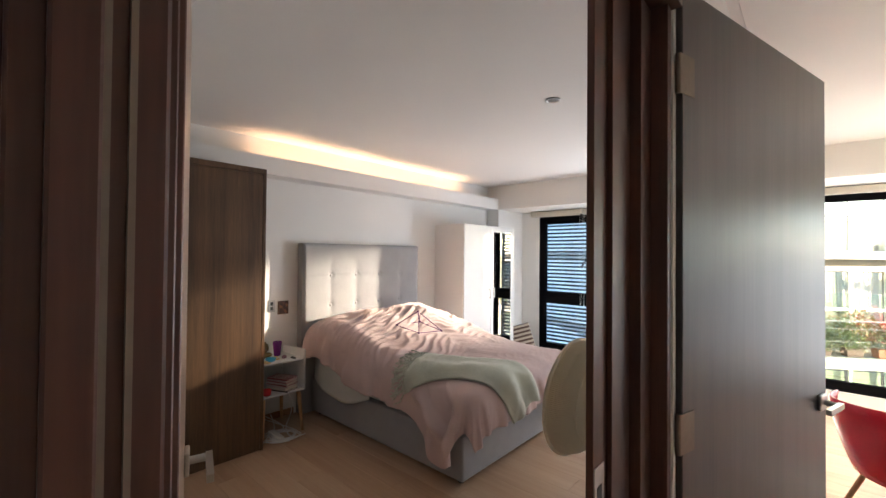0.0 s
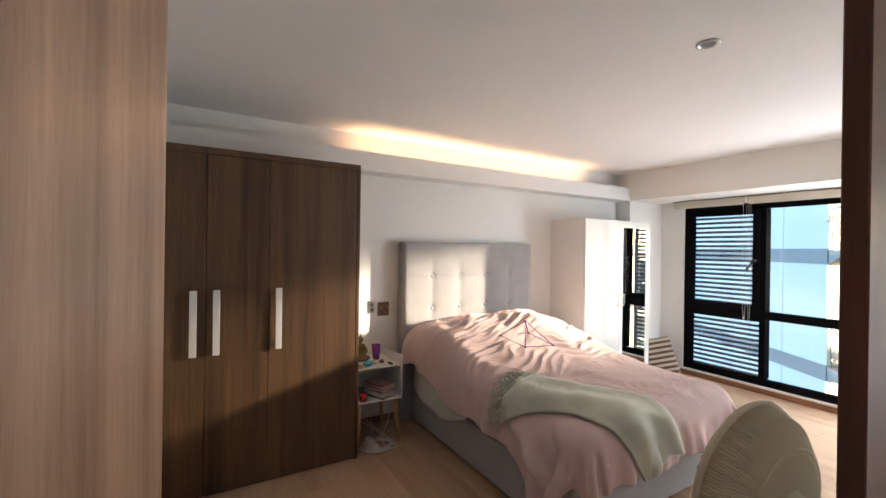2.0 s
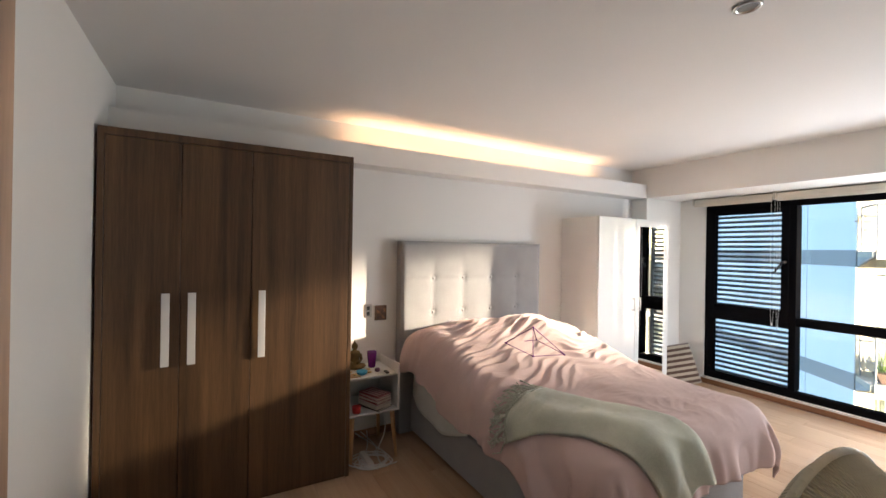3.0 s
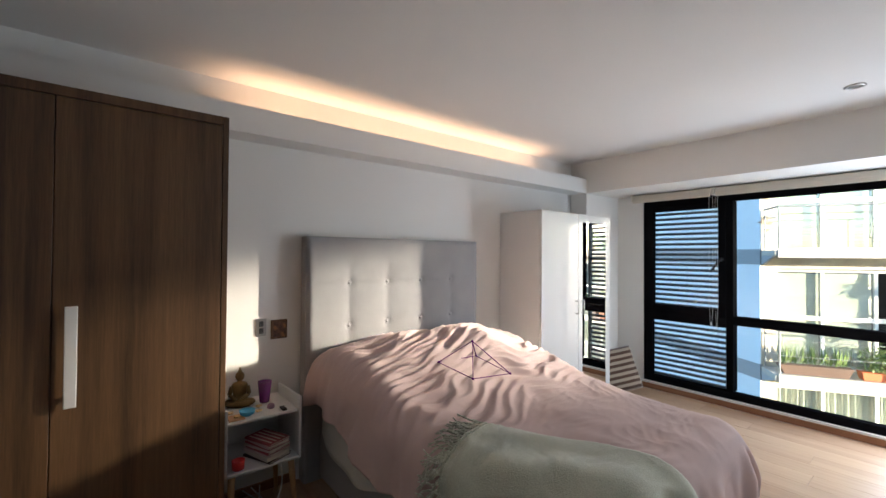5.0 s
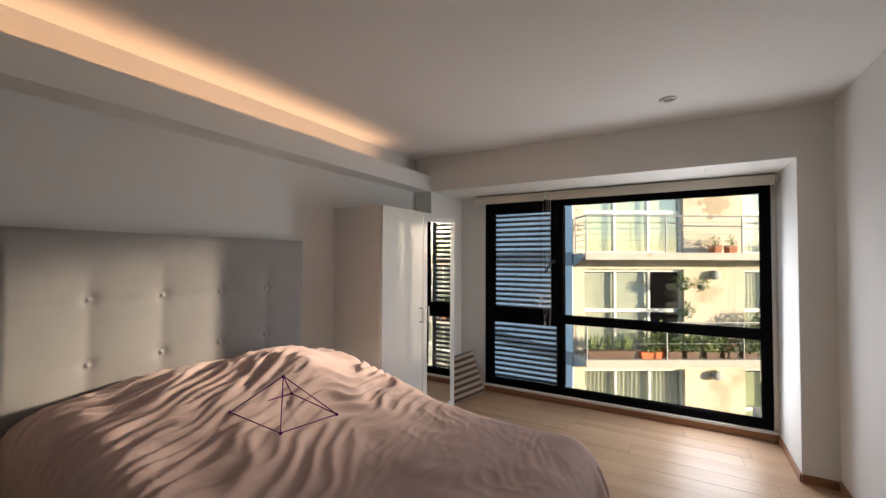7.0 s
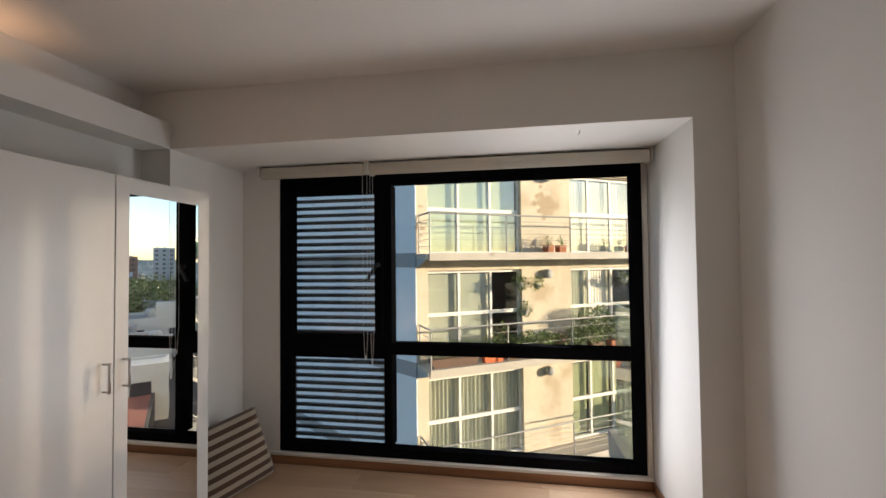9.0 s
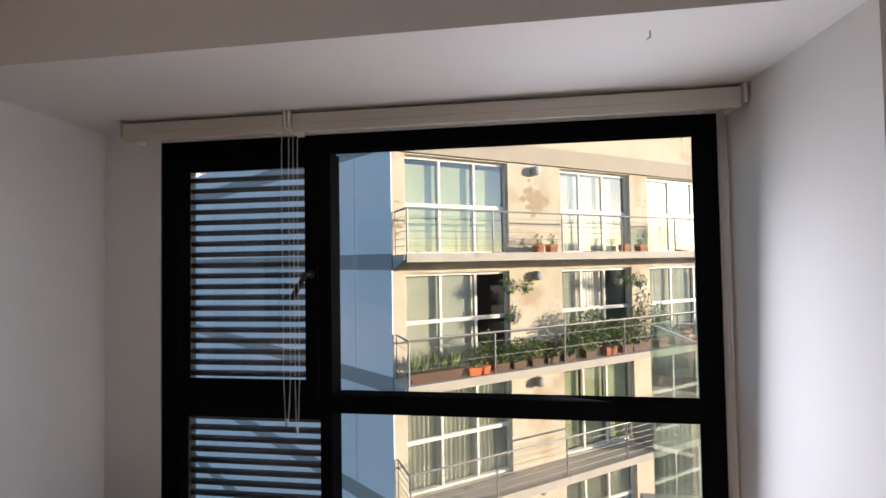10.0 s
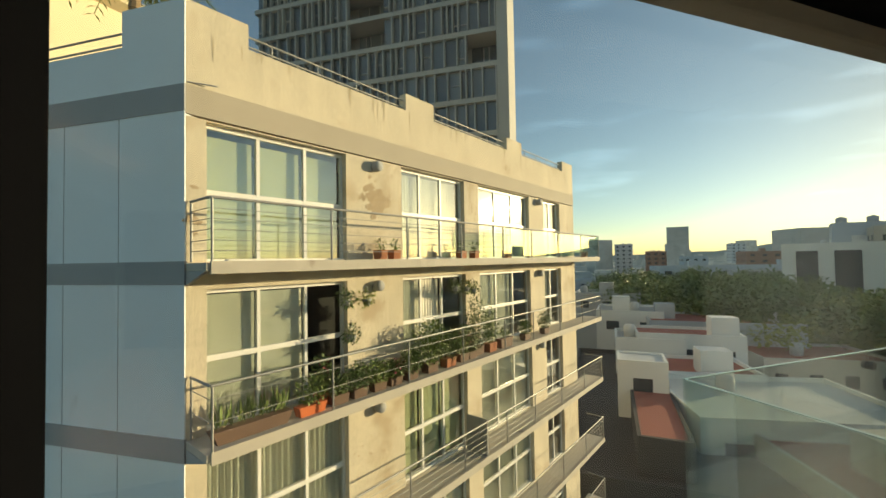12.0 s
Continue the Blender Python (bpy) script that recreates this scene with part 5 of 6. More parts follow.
planter(7.55, 0.45, FB, 0.4, 0.25, 0.25, M_TERRA, "feathery plant", (0.26, 0.22, 0.55), 700, "feathery green plant in a terracotta pot", leaf_mat=M_LEAFA)
planter(8.3, 0.45, FB, 0.7, 0.25, 0.28, M_PLANTER, "low plant", (0.3, 0.16, 0.12), 160, "low plant in a long brown planter")
for s, h_, m_ in ((6.2, 0.42, M_LEAFA), (6.6, 0.34, M_LEAFB), (9.6, 0.26, M_LEAFA), (11.0, 0.3, M_LEAFB)):
    planter(s, 0.46, FB, 0.4, 0.22, 0.2, M_PLANTER, "leafy shrub", (0.26, 0.2, h_), 520, "leafy shrub in a brown balcony planter", leaf_mat=m_, flowers=30 if s < 6.5 else 0)
planter(2.15, 0.3, FB, 0.3, 0.24, 0.2, M_TERRA, "tall leafy stems", (0.22, 0.18, 0.42), 420, "tall leafy plant in a terracotta pot", leaf_mat=M_LEAFB, flowers=24)
FA0 = FLOORS[0] - 0.01
for s, g in ((3.55, 0.12), (3.95, 0.10), (6.4, 0.08), (7.0, 0.12)):
    planter(s, 0.35, FA0, 0.24, 0.22, 0.22, M_TERRA, "sparse leaves", (g, g, 0.14), 60, "terracotta pot with a sparse plant")
for s in (8.5, 14.9):
    planter(s, 0.5, FA0, 0.26, 0.24, 0.25, M_TERRA, "tiered leaves", (0.2, 0.2, 0.42), 220, "tall thin plant in a terracotta pot")


def hanging(s, z, m_, o=0.25, drop=0.12):
    t = thing("hanging_planter", FM @ Matrix.Translation((s, o, z)), "small hanging pot with trailing leaves", "plant", "hanging plants")
    bm = bmesh.new()
    lathe(bm, [(0.07, -0.13), (0.10, -0.02), (0.105, 0.0), (0.09, 0.0), (0.0005, -0.02)], 14)
    part("pot", bm, M_BAND, t, smooth=True)
    bm = bmesh.new()
    for k in range(3):
        tube(bm, (0.09 * math.cos(k * 2.1), 0.09 * math.sin(k * 2.1), 0), (0, 0, 0.32), 0.004, 4)
    part("cord", bm, M_BAND, t)
    bm = bmesh.new()
    bush(bm, (0, 0, 0.02), 0.20, 0.17, 0.20, 220, 0.07, rngp)
    part("foliage", bm, m_, t)


for s, z, m_ in ((2.72, 0.92, M_LEAFB), (3.25, 0.88, M_LEAFY), (2.85, 0.20, M_LEAFB), (6.25, 0.95, M_LEAFB), (6.72, 0.92, M_LEAFY), (7.05, 0.85, M_LEAFA)):
    hanging(s, z, m_)

# ---------------------------------------------------------------- ground, tower, neighbours, city
M_GROUND = mat("city_ground", (0.10, 0.095, 0.085), 0.9, var=0.3, scale=0.05, fine=2.0, bump=0.0)
bm = bmesh.new()
bmesh.ops.create_circle(bm, cap_ends=True, segments=64, radius=4800, matrix=Matrix.Translation((0, 0, GZ)))
structure("ground", bm, M_GROUND, "grey city ground reaching the horizon", "ground")
EYE0 = Vector((-1.78, 5.49, 0))


def polar(az, dist, z=0.0):
    return EYE0 + Vector((math.sin(radians(az)) * dist, math.cos(radians(az)) * dist, z))


# office tower behind the house
TU, TN = Vector((-0.81, 0.586, 0)).normalized(), Vector((-0.586, -0.81, 0)).normalized()
TP = Vector((16.3, 39.4, 0))
TM = Matrix(((TU.x, TN.x, 0, TP.x), (TU.y, TN.y, 0, TP.y), (0, 0, 1, 0), (0, 0, 0, 1)))
M_TCONC = mat("tower_concrete", (0.40, 0.39, 0.36), 0.8, var=0.10, scale=0.6, fine=12, bump=0.1)
M_TGLASS = mat("tower_glass", (0.105, 0.125, 0.135), 0.10, 0.0, 0.75, 0.3, 3.0, 0.0, island=1.1, spec=0.9)
tower = thing("office_tower", TM, "tall grey concrete tower with rows of dark windows", "building")
TW, TZ0, TPZ = 27.5, 3.7, 3.3
part("core", B(0.15, TW, -16.0, -2.4, GZ, 62.0), M_TCONC, tower)
part("corner_column", B(-0.9, 0.15, -3.0, 0.35, GZ, 62.0), M_TCONC, tower, "pale corner column")
rngt = random.Random(5)
pane_me, void_me = {}, {}
for k in range(10):
    z0 = TZ0 + TPZ * k
    slab = part("floor_band", B(0.1, TW, -2.4, 0.30, z0 - 0.24, z0 + 0.24), M_TCONC, tower)
    x = 0.3
    i = 0
    while x < TW - 0.6:
        w = (0.85, 1.05, 0.55, 1.3, 0.95)[rngt.randrange(5)]
        w = min(w, TW - x - 0.1)
        key = round(w, 2)
        void = (k in (6, 7) and 11.6 < x < 15.2) or (k == 5 and x < 2.9) or (k == 2 and 6 < x < 9)
        if key not in pane_me:
            pane_me[key] = mesh("pane", B(0, w - 0.12, -0.06, 0.0, 0.0, TPZ - 0.50), M_TGLASS)
        ob = new("pane", pane_me[key])
        ob.parent = tower
        ob.matrix_basis = Matrix.Translation((x, -2.32 if void else -0.08, z0 + 0.245))
        if not void:
            if "fin" not in void_me:
                void_me["fin"] = mesh("fin", B(-0.06, 0.06, -0.25, 0.45, 0.0, TPZ - 0.48), M_TCONC)
                void_me["rail"] = mesh("window_rail", B(0, 0.8, -0.05, 0.05, -0.04, 0.04), M_TCONC)
            ob = new("fin", void_me["fin"])
            ob.parent = tower
            ob.matrix_basis = Matrix.Translation((x - 0.06, 0, z0 + 0.24))
            if rngt.random() < 0.35:
                ob = new("window_rail", void_me["rail"])
                ob.parent = tower
                ob.matrix_basis = Matrix.Translation((x + 0.05, -0.02, z0 + rngt.choice((1.0, 1.7)))) @ Matrix.Diagonal((min(1.0, (w - 0.2) / 0.8), 1, 1, 1))
        x += w
        i += 1

# generic blocks
M_BL = [mat("city_render_%s" % n, c, 0.85, var=0.14, scale=0.25, fine=6, bump=0.0) for n, c in
        (("white", (0.80, 0.79, 0.76)), ("grey", (0.46, 0.48, 0.50)), ("beige", (0.60, 0.54, 0.46)), ("bluegrey", (0.50, 0.55, 0.60)), ("brick", (0.36, 0.19, 0.14)))]
M_ROOFRED = mat("red_roof_membrane", (0.42, 0.14, 0.10), 0.85, var=0.2, scale=0.4, fine=8, bump=0.0)
M_ROOFGREY = mat("grey_roof", (0.42, 0.41, 0.39), 0.85, var=0.2, scale=0.4, fine=8, bump=0.0)
M_ROOFWHITE = mat("white_roof_sheet", (0.66, 0.65, 0.62), 0.6, var=0.08, scale=0.4, fine=8, bump=0.0)
M_TINT = mat("far_window", (0.05, 0.06, 0.07), 0.15, var=0.3, spec=0.7)
# shade on the near houses, put into a near-black base colour
M_SHADEWALL = mat("shade_painted_wall", (0.085, 0.075, 0.070), 0.9, var=0.25, scale=0.3, fine=6, bump=0.1)


def block(p, rot, w, d, ztop, body, roof, label, floors=0, cols=0, parapet=0.35, group="", name="city_house", extras=True, seed=0):
    """A flat-roofed house: walls, roof, parapet, windows on the two faces towards the flat."""
    t = thing(name, Matrix.Translation((p.x, p.y, GZ)) @ pose(0, 0, 0, 0, 0, rot), label, "building", group)
    h = ztop - GZ
    part("wall", B(-w / 2, w / 2, -d / 2, d / 2, 0, h), body, t)
    part("roof", B(-w / 2 + 0.2, w / 2 - 0.2, -d / 2 + 0.2, d / 2 - 0.2, h + 0.004, h + 0.06), roof, t)
    for dd in ((-w / 2, w / 2, -d / 2, -d / 2 + 0.2), (-w / 2, w / 2, d / 2 - 0.2, d / 2), (-w / 2, -w / 2 + 0.2, -d / 2 + 0.2, d / 2 - 0.2), (w / 2 - 0.2, w / 2, -d / 2 + 0.2, d / 2 - 0.2)):
        part("parapet", B(*dd, h + 0.002, h + parapet), body, t)
    if floors:
        me = mesh("window", B(-0.5, 0.5, -0.03, 0.03, -0.65, 0.65), M_TINT)
        for f in range(floors):
            z = h - 1.6 - 2.9 * f
            if z < 1:
                break
            for c in range(cols):
                for side in (0, 1):
                    ob = new("window", me)
                    ob.parent = t
                    if side == 0:
                        ob.matrix_basis = Matrix.Translation((-w / 2 + (c + 0.5) * w / cols, -d / 2 - 0.005, z)) @ Matrix.Diagonal((w / cols * 0.38, 1, 0.85, 1))
                    else:
                        ob.matrix_basis = pose(-w / 2 - 0.005, -d / 2 + (c + 0.5) * d / cols, z, 0, 0, 90) @ Matrix.Diagonal((d / cols * 0.38, 1, 0.85, 1))
    if extras:
        r = random.Random(seed)
        for k in range(r.randint(1, 3)):
            x, y = r.uniform(-w / 2 + 1, w / 2 - 1), r.uniform(-d / 2 + 1, d / 2 - 1)
            if r.random() < 0.5:
                bm = bmesh.new()
                lathe(bm, [(0.55, 0), (0.55, 1.0), (0.40, 1.2), (0.0005, 1.25)], 14, Matrix.Translation((x, y, h + 0.06)))
                part("water_tank", bm, M_BL[1] if r.random() < 0.6 else M_ROOFWHITE, t, "round roof water tank", True)
            else:
                part("roof_hut", B(x - 1.1, x + 1.1, y - 0.9, y + 0.9, h + 0.05, h + 1.9), body, t, "small rooftop hut")
    return t


W_, G_, BE, BG, BR = M_BL
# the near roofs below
# walls and roof both take the colour darkened for shade
block(polar(47, 37), -40, 13, 30, -9.6, M_SHADEWALL, M_SHADEWALL, "low house with walls and roof painted dark as shade", 0, 0, 0.5, seed=1)
block(polar(46, 46), -42, 6, 5.5, -6.4, W_, M_ROOFGREY, "white plastered rooftop house with a small window", 1, 2, seed=2)
block(polar(51.5, 40), -35, 7, 6, -7.6, W_, M_ROOFRED, "white low house with a red roof", 1, 2, seed=3)
block(polar(58, 34), -30, 12, 9, -7.8, W_, M_ROOFWHITE, "white house under a pale sheet roof", 1, 3, seed=4)
block(polar(69, 30), -25, 12, 10, -8.6, BE, M_ROOFRED, "beige house with a red flat roof", 1, 3, seed=5)
block(polar(80, 36), -20, 14, 12, -9.0, BR, M_ROOFGREY, "brown brick house with a grey roof", 1, 3, seed=6)
block(polar(53, 60), -40, 15, 9, -6.2, G_, M_ROOFRED, "grey warehouse with a red roof", 0, 0, seed=7)
block(polar(61, 55), -33, 11, 8, -8.4, BE, M_ROOFRED, "beige house with a red roof", 1, 4, seed=8)
block(polar(44, 62), -44, 8, 8, -5.6, W_, M_ROOFGREY, "white low house with roof water tanks", 1, 2, seed=9)
block(polar(41.5, 75), -44, 10, 8, -4.4, G_, M_ROOFWHITE, "grey low house with white roof sheets", 1, 3, seed=10)
block(polar(46.6, 29), -42, 2.6, 11, -7.7, M_SHADEWALL, M_ROOFRED, "narrow house with shade-dark painted walls and a red roof strip", 0, 0, 0.15, seed=31, extras=False)
block(polar(50, 47), -40, 9, 5, -6.0, W_, M_ROOFRED, "white low house with a red flat roof", 1, 3, seed=32)
block(polar(45.2, 33), -42, 3.2, 3.0, -5.7, W_, M_ROOFWHITE, "small white rooftop hut", 1, 1, 0.15, seed=33, extras=False)
# middle distance
block(polar(63.2, 98), -60, 13, 10, 2.9, W_, M_ROOFGREY, "white office block with dark glazed strips", 0, 0, 0.6, seed=11)
mb = thing("roof_block", Matrix.Translation(polar(65.2, 104, 2.9)) @ pose(0, 0, 0, 0, 0, -60), "pale rooftop plant block with two tanks", "building")
part("wall", B(-3.5, 3.5, -3, 3, 0, 4.2), BG, mb)
for x in (-2, 2):
    bm = bmesh.new()
    lathe(bm, [(0.8, 4.2), (0.8, 5.2), (0.0005, 5.5)], 14, Matrix.Translation((x, 0, 0)))
    part("water_tank", bm, G_, mb, smooth=True)
M_STRIP = mat("dark_glazing", (0.06, 0.065, 0.075), 0.6, var=0.2, spec=0.2)
ds = thing("glazed_strips", Matrix.Translation(polar(63.2, 98)) @ pose(0, 0, 0, 0, 0, -60), "two tall dark glazed strips of an office block", "facade glazing")
for x0, x1 in ((-4.6, -1.8), (0.2, 3.4)):
    part("glazed_strip", B(x0, x1, -5.2, -5.05, -14, 2.2), M_STRIP, ds)
block(polar(68.5, 100), -60, 9, 12, 5.6, BE, M_ROOFGREY, "beige apartment block with balconies", 6, 3, seed=12)
block(polar(54.5, 150), -36, 40, 14, -1.6, BG, M_ROOFGREY, "long low blue-grey block", 2, 8, seed=13)
block(polar(60.5, 140), -30, 26, 14, -2.6, G_, M_ROOFGREY, "long low grey city block", 2, 6, seed=14)
block(polar(51.2, 225), -38, 10, 9, 1.5, BG, M_ROOFGREY, "tall blue-grey apartment tower", 7, 3, seed=15)
block(polar(43.6, 330), -45, 12, 12, 11.0, G_, M_ROOFGREY, "grey distant apartment tower", 7, 3, seed=16)
block(polar(47.2, 300), -45, 12, 10, 5.0, BR, M_ROOFGREY, "distant low brick block", 3, 3, seed=17)
block(polar(55.4, 480), -35, 12, 12, 13.0, BG, M_ROOFGREY, "slender distant grey tower", 8, 3, seed=18)
block(polar(58.5, 260), -35, 26, 12, 3.2, BR, M_ROOFRED, "distant low brick block", 3, 5, seed=19)
rngc = random.Random(31)
for k in range(46):
    az, dist = rngc.uniform(72, 125) if k % 2 else rngc.uniform(38, 75), rngc.uniform(70, 260)
    if 36 < az < 76:
        dist += 150
    block(polar(az, dist), rngc.uniform(-50, -20), rngc.uniform(8, 18), rngc.uniform(8, 14), GZ + rngc.uniform(6, 11.5), rngc.choice(M_BL), rngc.choice((M_ROOFRED, M_ROOFGREY, M_ROOFWHITE, M_ROOFGREY)), "low flat-roofed house in the city", 2, 3, group="city houses", seed=100 + k)
# the far town in one sheet of small blocks, haze painted into its colour
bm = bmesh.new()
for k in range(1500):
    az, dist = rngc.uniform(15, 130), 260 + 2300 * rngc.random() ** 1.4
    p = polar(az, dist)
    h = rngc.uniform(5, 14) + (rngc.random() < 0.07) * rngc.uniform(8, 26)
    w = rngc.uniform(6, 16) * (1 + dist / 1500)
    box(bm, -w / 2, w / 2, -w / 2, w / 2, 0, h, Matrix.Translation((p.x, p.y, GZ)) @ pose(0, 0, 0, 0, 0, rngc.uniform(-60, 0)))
solid("far_city", bm, mat("haze_painted_walls", (0.56, 0.57, 0.55), 0.95, var=0.25, scale=0.03, fine=0.4, bump=0.0), "sprawl of low city houses, haze painted into their colour", "city", "stuff")
# ridge on the horizon, its pale grey standing in for haze
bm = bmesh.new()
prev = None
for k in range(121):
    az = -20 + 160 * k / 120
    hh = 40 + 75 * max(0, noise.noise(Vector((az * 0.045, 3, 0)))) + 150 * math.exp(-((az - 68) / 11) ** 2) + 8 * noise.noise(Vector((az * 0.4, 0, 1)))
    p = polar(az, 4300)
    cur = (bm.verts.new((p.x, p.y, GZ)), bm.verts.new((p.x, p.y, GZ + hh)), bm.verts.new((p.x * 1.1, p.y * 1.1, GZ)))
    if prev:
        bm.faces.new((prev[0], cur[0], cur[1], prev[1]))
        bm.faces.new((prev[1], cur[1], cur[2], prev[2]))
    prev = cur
structure("backdrop", bm, mat("haze_painted_hills", (0.50, 0.52, 0.50), 1.0, var=0.05, scale=0.002, fine=0.02, bump=0.0), "hills on the horizon, haze painted into their pale colour", "hills")

# trees between the roofs
def tree_proto(seed, m_):
    r = random.Random(seed)
    t = thing("tree", Matrix.Translation((0, 0, GZ)), "broad leafy green street tree", "tree", "street trees")
    bm = bmesh.new()
    tube(bm, (0, 0, 0), (0.1, 0, 4.5), 0.32, 10, 0.20)
    tips = []
    for k in range(7):
        a = k * 0.9 + r.random()
        q = Vector((math.cos(a) * r.uniform(1.6, 3.6), math.sin(a) * r.uniform(1.6, 3.6), r.uniform(6.5, 9.5)))
        tube(bm, (0.1, 0, r.uniform(3, 4.4)), q, 0.14, 7, 0.04)
        tips.append(q)
    part("trunk", bm, mat("bark", (0.10, 0.075, 0.055), 0.9, var=0.25), t)
    bm = bmesh.new()
    for q in tips:
        for k in range(5):
            c = q + Vector((r.gauss(0, 1.0), r.gauss(0, 1.0), r.gauss(0.2, 0.8)))
            bush(bm, c, 1.25, 1.25, 0.95, 110, 0.42, r)
    part("crown", bm, m_, t, "uneven leafy crown")
    return t


M_TREEA, M_TREEB, M_TREEY = leafmat("sunlit_tree_leaf", (0.19, 0.23, 0.06)), leafmat("tree_leaf", (0.13, 0.18, 0.05)), leafmat("yellow_tree_leaf", (0.27, 0.28, 0.06))
protos = [tree_proto(3, M_TREEA), tree_proto(8, M_TREEB), tree_proto(15, M_TREEY)]
spots = []
for k in range(74):
    if k >= 64:
        spots.append((rngc.uniform(54, 68), rngc.uniform(60, 74)))
    elif k < 40:
        spots.append((rngc.uniform(42, 66), rngc.uniform(74, 125)))
    elif k < 50:
        spots.append((rngc.uniform(56, 72), rngc.uniform(62, 78)))
    else:
        spots.append((rngc.uniform(50, 75), rngc.uniform(170, 230)))
for k, (az, dist) in enumerate(spots):
    m_ = Matrix.Translation(polar(az, dist, GZ)) @ pose(0, 0, 0, 0, 0, rngc.uniform(0, 360)) @ Matrix.Diagonal((1.25, 1.25, rngc.uniform(1.05, 1.3), 1))
    pr = protos[k % 3 if k >= 64 else k % 2 if k < 40 or k >= 50 else 2]
    if k < 3:
        protos[k].matrix_world = m_
    else:
        copy_thing(pr, m_)

# cream penthouse with a sloping eave, and a palm on the roof terrace
CD = Vector((1.52, 1.57, 0)).normalized()
CN = Vector((CD.y, -CD.x, 0))
CM = Matrix(((CD.x, -CN.x, 0, -7.2), (CD.y, -CN.y, 0, 17.1), (0, 0, 1, 0), (0, 0, 0, 1)))    # along, back, up
ch = thing("cream_house", CM @ Matrix.Translation((0, 0, GZ)), "cream rendered house with a deep sloping eave", "building")
M_CREAM = mat("cream_sunlit_render", (0.74, 0.63, 0.42), 0.85, var=0.06, scale=1.5, fine=20, bump=0.2)
part("wall", B(-0.9, 3.0, 0.0, 5.0, 0, 8.30 - GZ), M_CREAM, ch)
bm = bmesh.new()
v = [bm.verts.new((x, y, z - GZ)) for x in (-1.0, 3.2) for y, z in ((-0.35, 8.42), (-0.35, 8.62), (0.9, 9.05), (5.2, 9.05), (5.2, 8.30), (0.0, 8.30))]
bm.faces.new(v[:6])
bm.faces.new(v[6:])
for k in range(6):
    bm.faces.new((v[k], v[(k + 1) % 6], v[6 + (k + 1) % 6], v[6 + k]))
part("eave", bm, M_CREAM, ch, "sloping cream eave")
palm = thing("palm_tree", Matrix.Translation((-5.15, 15.69, 4.3)), "small palm on the roof terrace", "tree")
bm = bmesh.new()
for k in range(8):
    tube(bm, (0.02 * k, 0, 0.40 * k), (0.02 * (k + 1), 0, 0.40 * (k + 1)), 0.12, 9, 0.085)
part("trunk", bm, mat("palm_bark", (0.24, 0.17, 0.10), 0.9, var=0.3), palm)
for k in range(13):
    a, bm = k * 2.4, bmesh.new()
    prev = Vector((0.16, 0, 3.2))
    for i in range(1, 13):
        u = i / 12
        cur = Vector((0.16, 0, 3.2)) + Vector((math.cos(a), math.sin(a), 0)) * 1.5 * u + Vector((0, 0, 0.55 * math.sin(u * 2.2) - 0.55 * u * u))
        tube(bm, prev, cur, 0.010, 5)
        for sgn in (-1, 1):
            dirn = Vector((-math.sin(a) * sgn, math.cos(a) * sgn, -0.5)) + Vector((math.cos(a), math.sin(a), 0)) * 0.6
            leaf(bm, cur, dirn, Vector((0, 0, 1)), 0.45 * (1.1 - u * 0.6), 0.045)
        prev = cur
    part("frond", bm, M_LEAFA, palm)

# white flats with a blue roof sign, seen through the louvres
LB = thing("white_flats", Matrix.Translation(polar(-39.5, 27, GZ)) @ pose(0, 0, 0, 0, 0, 36), "white apartment block with small balconies and a blue roof sign", "building")
M_FLATS = mat("bright_white_render", (0.84, 0.86, 0.89), 0.85, var=0.05, scale=0.5, fine=10, bump=0.0)
part("wall", B(-2.6, 9, -4, 8, 0, 1.64 - GZ + 27 * math.tan(radians(10.5))), M_FLATS, LB)
part("stair_tower", B(-4.6, -2.6, -3.0, 8, 0, 1.64 - GZ + 27 * math.tan(radians(0.5))), M_FLATS, LB)
me_w, me_b, me_r = mesh("window", B(-0.4, 0.4, -0.04, 0.04, -0.55, 0.55), M_TINT), mesh("balcony", B(-1.1, 1.1, -0.9, 0, -0.1, 0.05), M_FLATS), mesh("balcony_front", B(-1.1, 1.1, -0.92, -0.86, 0.05, 0.9), M_BL[0])
for f in range(9):
    z = 22.5 - 2.7 * f
    for x in (-1.2, 1.6, 4.2):
        for me_, dz in ((me_w, 0.4),) + (((me_b, -0.6), (me_r, -0.6)) if x == 1.6 else ()):
            ob = new(me_.name.split(".")[0], me_)
            ob.parent = LB
            ob.matrix_basis = Matrix.Translation((x, -4.02, z + dz))
sg = thing("roof_sign", Matrix.Translation(polar(-37.0, 25.5, 0)) @ pose(0, 0, 0, 0, 0, 28), "blue rooftop sign board with a pale mark", "sign")
part("board", B(-1.8, 1.9, -0.08, 0.08, 7.45, 8.55), plain("sign_blue", (0.02, 0.10, 0.50), 0.5), sg)
for x in (-1.5, 2.0):
    part("sign_post", B(x - 0.05, x + 0.05, 0.08, 0.18, 5.2, 8.3), M_BAND, sg)
for d in ((-1.4, -0.95, 7.75, 8.2), (-0.7, 1.5, 7.85, 8.12)):
    part("mark", B(d[0], d[1], -0.095, -0.081, d[2], d[3]), M_BL[0], sg, "pale bar of a sign")

# ---------------------------------------------------------------- the flat's own balcony with a glass rail
structure("balcony_slab", B(-0.28, 3.6, 6.10, 6.90, -0.25, -0.03), M_CONC, "concrete balcony slab outside the living room", "balcony")
M_DUSTY = glass("dusty_green_glass", (0.92, 0.98, 0.95), 0.02, 0.14)
gr = thing("glass_balustrade", pose(0, 0, 0), "green tinted frameless glass balcony rail", "balustrade")
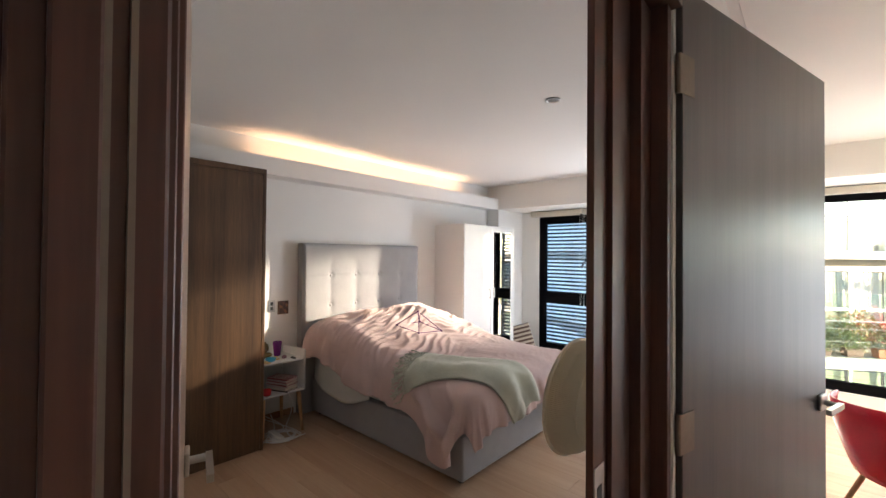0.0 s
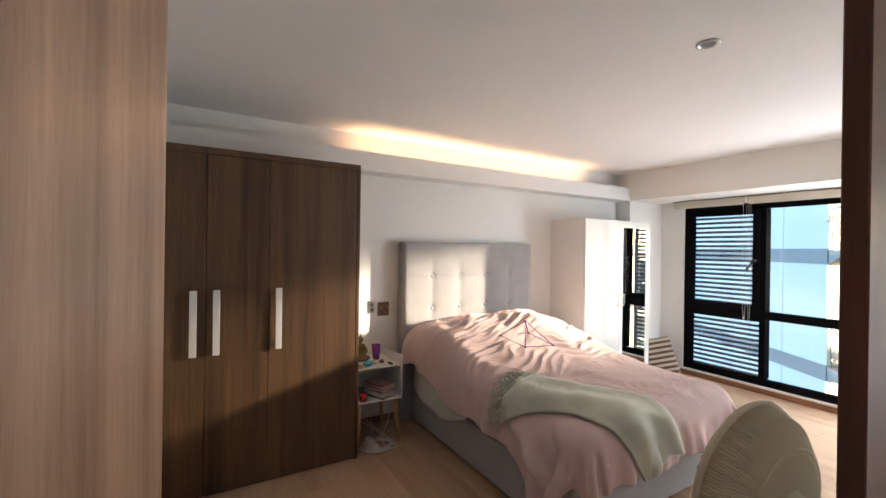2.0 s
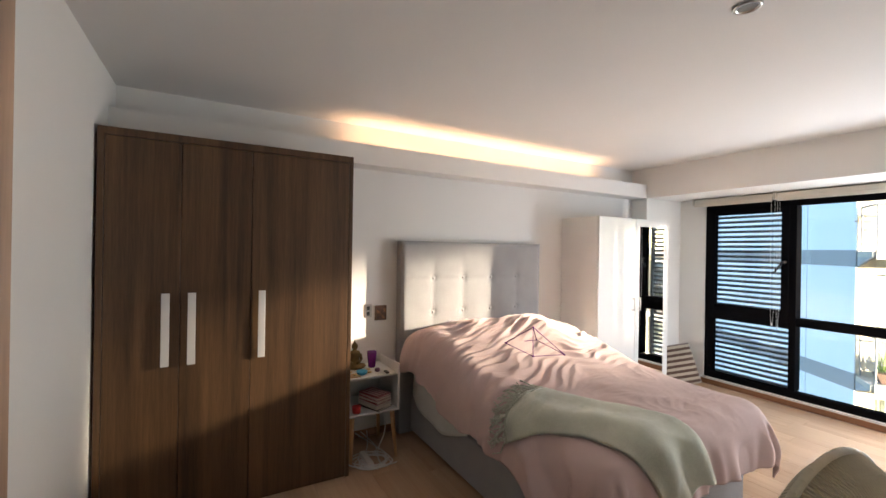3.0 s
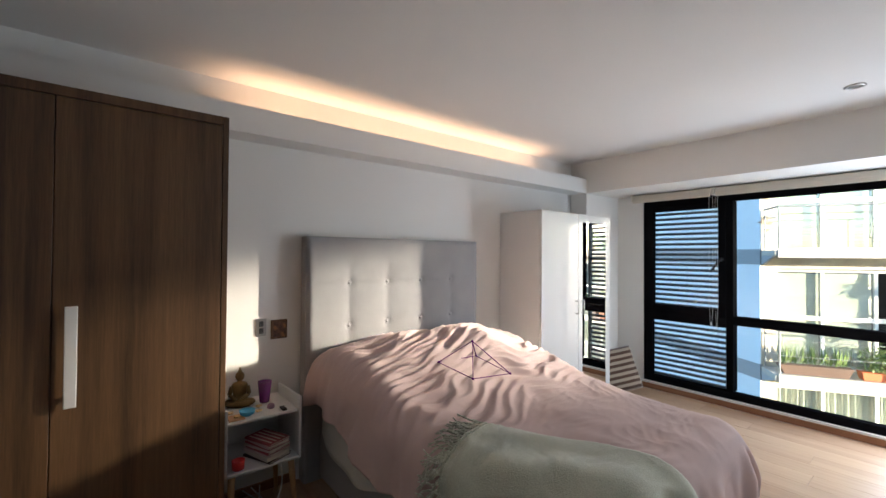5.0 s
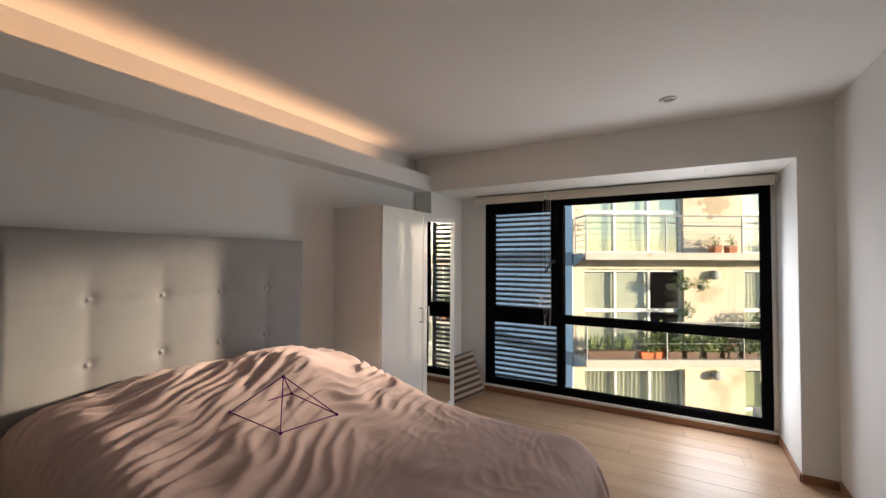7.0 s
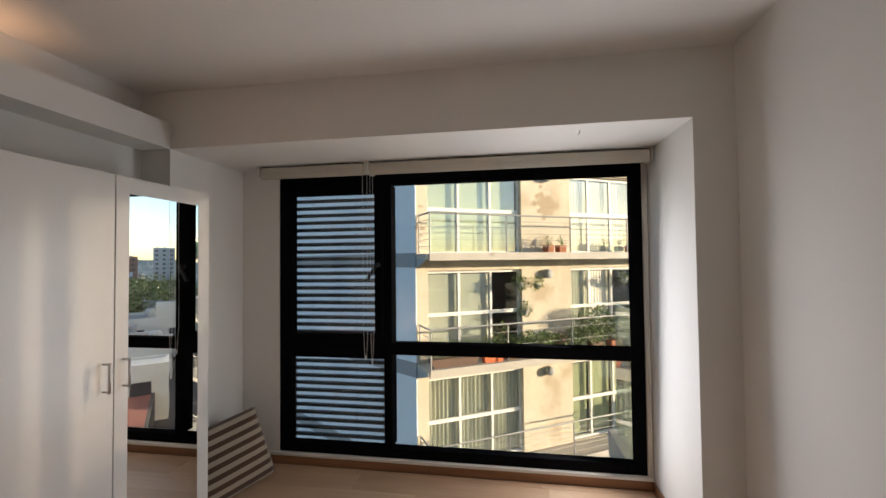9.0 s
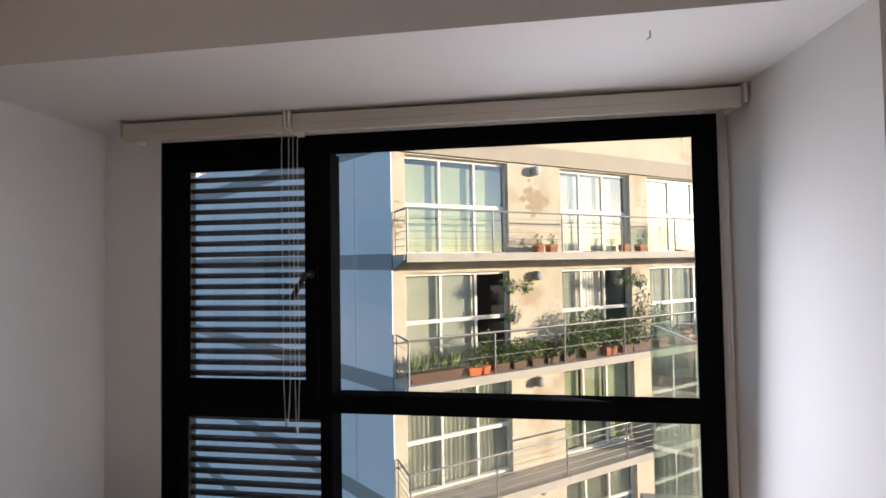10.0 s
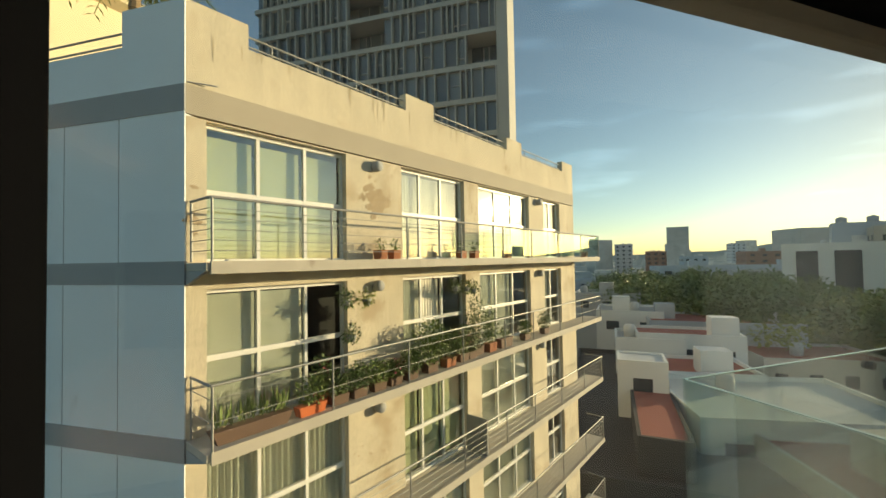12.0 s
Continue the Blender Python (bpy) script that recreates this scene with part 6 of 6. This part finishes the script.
for x0, x1 in ((-0.226, 1.10), (1.12, 2.4), (2.42, 3.58)):
    part("glass_panel", B(x0, x1, 6.79, 6.802, -0.03, 1.115), M_DUSTY, gr)
part("glass_panel", B(-0.228, -0.216, 6.12, 6.788, -0.03, 1.115), M_DUSTY, gr)
M_EDGE = plain("polished_glass_edge", (0.45, 0.62, 0.55), 0.2)
for d in ((-0.226, 3.58, 6.7895, 6.8025), (-0.2285, -0.2155, 6.12, 6.7895)):
    part("glass_edge", B(*d, 1.1155, 1.119), M_EDGE, gr)
for x in (1.11, 2.41):
    bm = bmesh.new()
    tube(bm, (x, 6.775, 1.04), (x, 6.82, 1.04), 0.022, 12)
    part("clamp", bm, M_BLACK, gr)

# ---------------------------------------------------------------- living room, glimpsed past the grey door
w2 = thing("window_2", pose(0, 0, 0), "black framed living room window", "window", kind="structure")
for d in ((0.25, 0.31, 0.16, 2.2), (3.14, 3.2, 0.16, 2.2), (0.31, 3.14, 2.13, 2.2), (0.31, 3.14, 0.16, 0.26), (1.70, 1.76, 0.26, 2.13)):
    part("frame_bar", B(d[0], d[1], 5.90, 5.97, d[2], d[3]), M_BLACKAL, w2)
for x0, x1 in ((0.31, 1.70), (1.76, 3.14)):
    p = part("pane", B(x0, x1, 5.935, 5.941, 0.26, 2.13), M_GLASS, w2)
    p.visible_shadow = False
part("blind_head", B(0.25, 3.2, 5.80, 5.86, 2.20, 2.27, r=0.01), M_BLIND, w2)


def shell_chair(p, rot):
    t = thing("shell_chair", pose(p[0], p[1], 0, 0, 0, rot), "red moulded plastic chair on wooden legs", "chair", "red shell chairs")
    bm = bmesh.new()
    n, mseg = 18, 18
    g = []
    for i in range(n + 1):
        u = i / n
        row = []
        for j in range(mseg + 1):
            v = 2 * j / mseg - 1
            if u < 0.5:
                y, z = -0.22 + 0.40 * u / 0.5, 0.44 - 0.02 * math.sin(u / 0.5 * math.pi)
                lift = 0.10 * abs(v) ** 2.5 * (0.4 + u)
            else:
                a = (u - 0.5) / 0.5
                y, z = 0.18 + 0.10 * math.sin(a * 1.2) + 0.03 * a, 0.44 + 0.38 * a ** 1.1
                lift = 0.0
            wd = 0.23 * (1 - 0.25 * max(0, (u - 0.75) / 0.25) ** 2) * (1 - 0.12 * max(0, (0.15 - u) / 0.15) ** 2)
            fwd = -0.12 * abs(v) ** 2 * (1 if u > 0.5 else u * 2)
            row.append(bm.verts.new((wd * v, y + fwd, z + lift)))
        g.append(row)
    for i in range(n):
        for j in range(mseg):
            bm.faces.new((g[i][j], g[i][j + 1], g[i + 1][j + 1], g[i + 1][j]))
    s = part("shell", bm, M_CHAIRRED, t, smooth=True)
    md = s.modifiers.new("thickness", 'SOLIDIFY')
    md.thickness = 0.008
    for sx in (-1, 1):
        for sy in (-1, 1):
            bm = bmesh.new()
            tube(bm, (sx * 0.10, sy * 0.10, 0.42), (sx * 0.22, sy * 0.22, 0.0), 0.013, 10, 0.010)
            part("leg", bm, M_LEGWOOD, t, smooth=True)
    bm = bmesh.new()
    for a, b in (((-0.15, -0.15, 0.24), (0.15, 0.15, 0.24)), ((-0.15, 0.15, 0.24), (0.15, -0.15, 0.24))):
        tube(bm, a, b, 0.005, 6)
    part("brace", bm, M_BLACK, t)
    return t


shell_chair((0.66, 3.05), 120)
shell_chair((1.05, 4.1), 35)
tb = thing("round_table", pose(1.35, 3.3, 0), "white round dining table", "table")
bm = bmesh.new()
lathe(bm, [(0.50, 0.715), (0.52, 0.725), (0.52, 0.74), (0.51, 0.745), (0.0005, 0.745)], 48)
part("tabletop", bm, M_WHITE, tb)
bm = bmesh.new()
lathe(bm, [(0.26, 0.0), (0.26, 0.012), (0.05, 0.04), (0.035, 0.3), (0.05, 0.70), (0.0005, 0.715)], 32)
part("pedestal", bm, M_WHITE, tb, smooth=True)

# ---------------------------------------------------------------- oak floor boards
fl = bpy.data.objects["floor"]
pl = {}
rngf = random.Random(3)
y, r_ = -1.44, 0
while y < YB - 0.02:
    x = XW + 0.005 - rngf.uniform(0, 1.1)
    wdt = min(0.19, YB - 0.016 - y)
    while x < 3.58:
        x0, x1 = max(x, XW + 0.005), min(x + 1.3, 3.59)
        x += 1.3
        if x1 - x0 < 0.02 or (y < -0.1 and x1 < XE):
            continue
        key = (round(x1 - x0, 3), round(wdt, 3))
        if key not in pl:
            pl[key] = mesh("plank", B(0, x1 - x0 - 0.0015, 0, wdt - 0.0015, -0.006, 0.0, r=0.0006, seg=1), M_FLOOR)
        ob = new("plank", pl[key])
        ob.parent = fl
        ob.matrix_basis = Matrix.Translation((x0, y, 0))
    y += 0.19
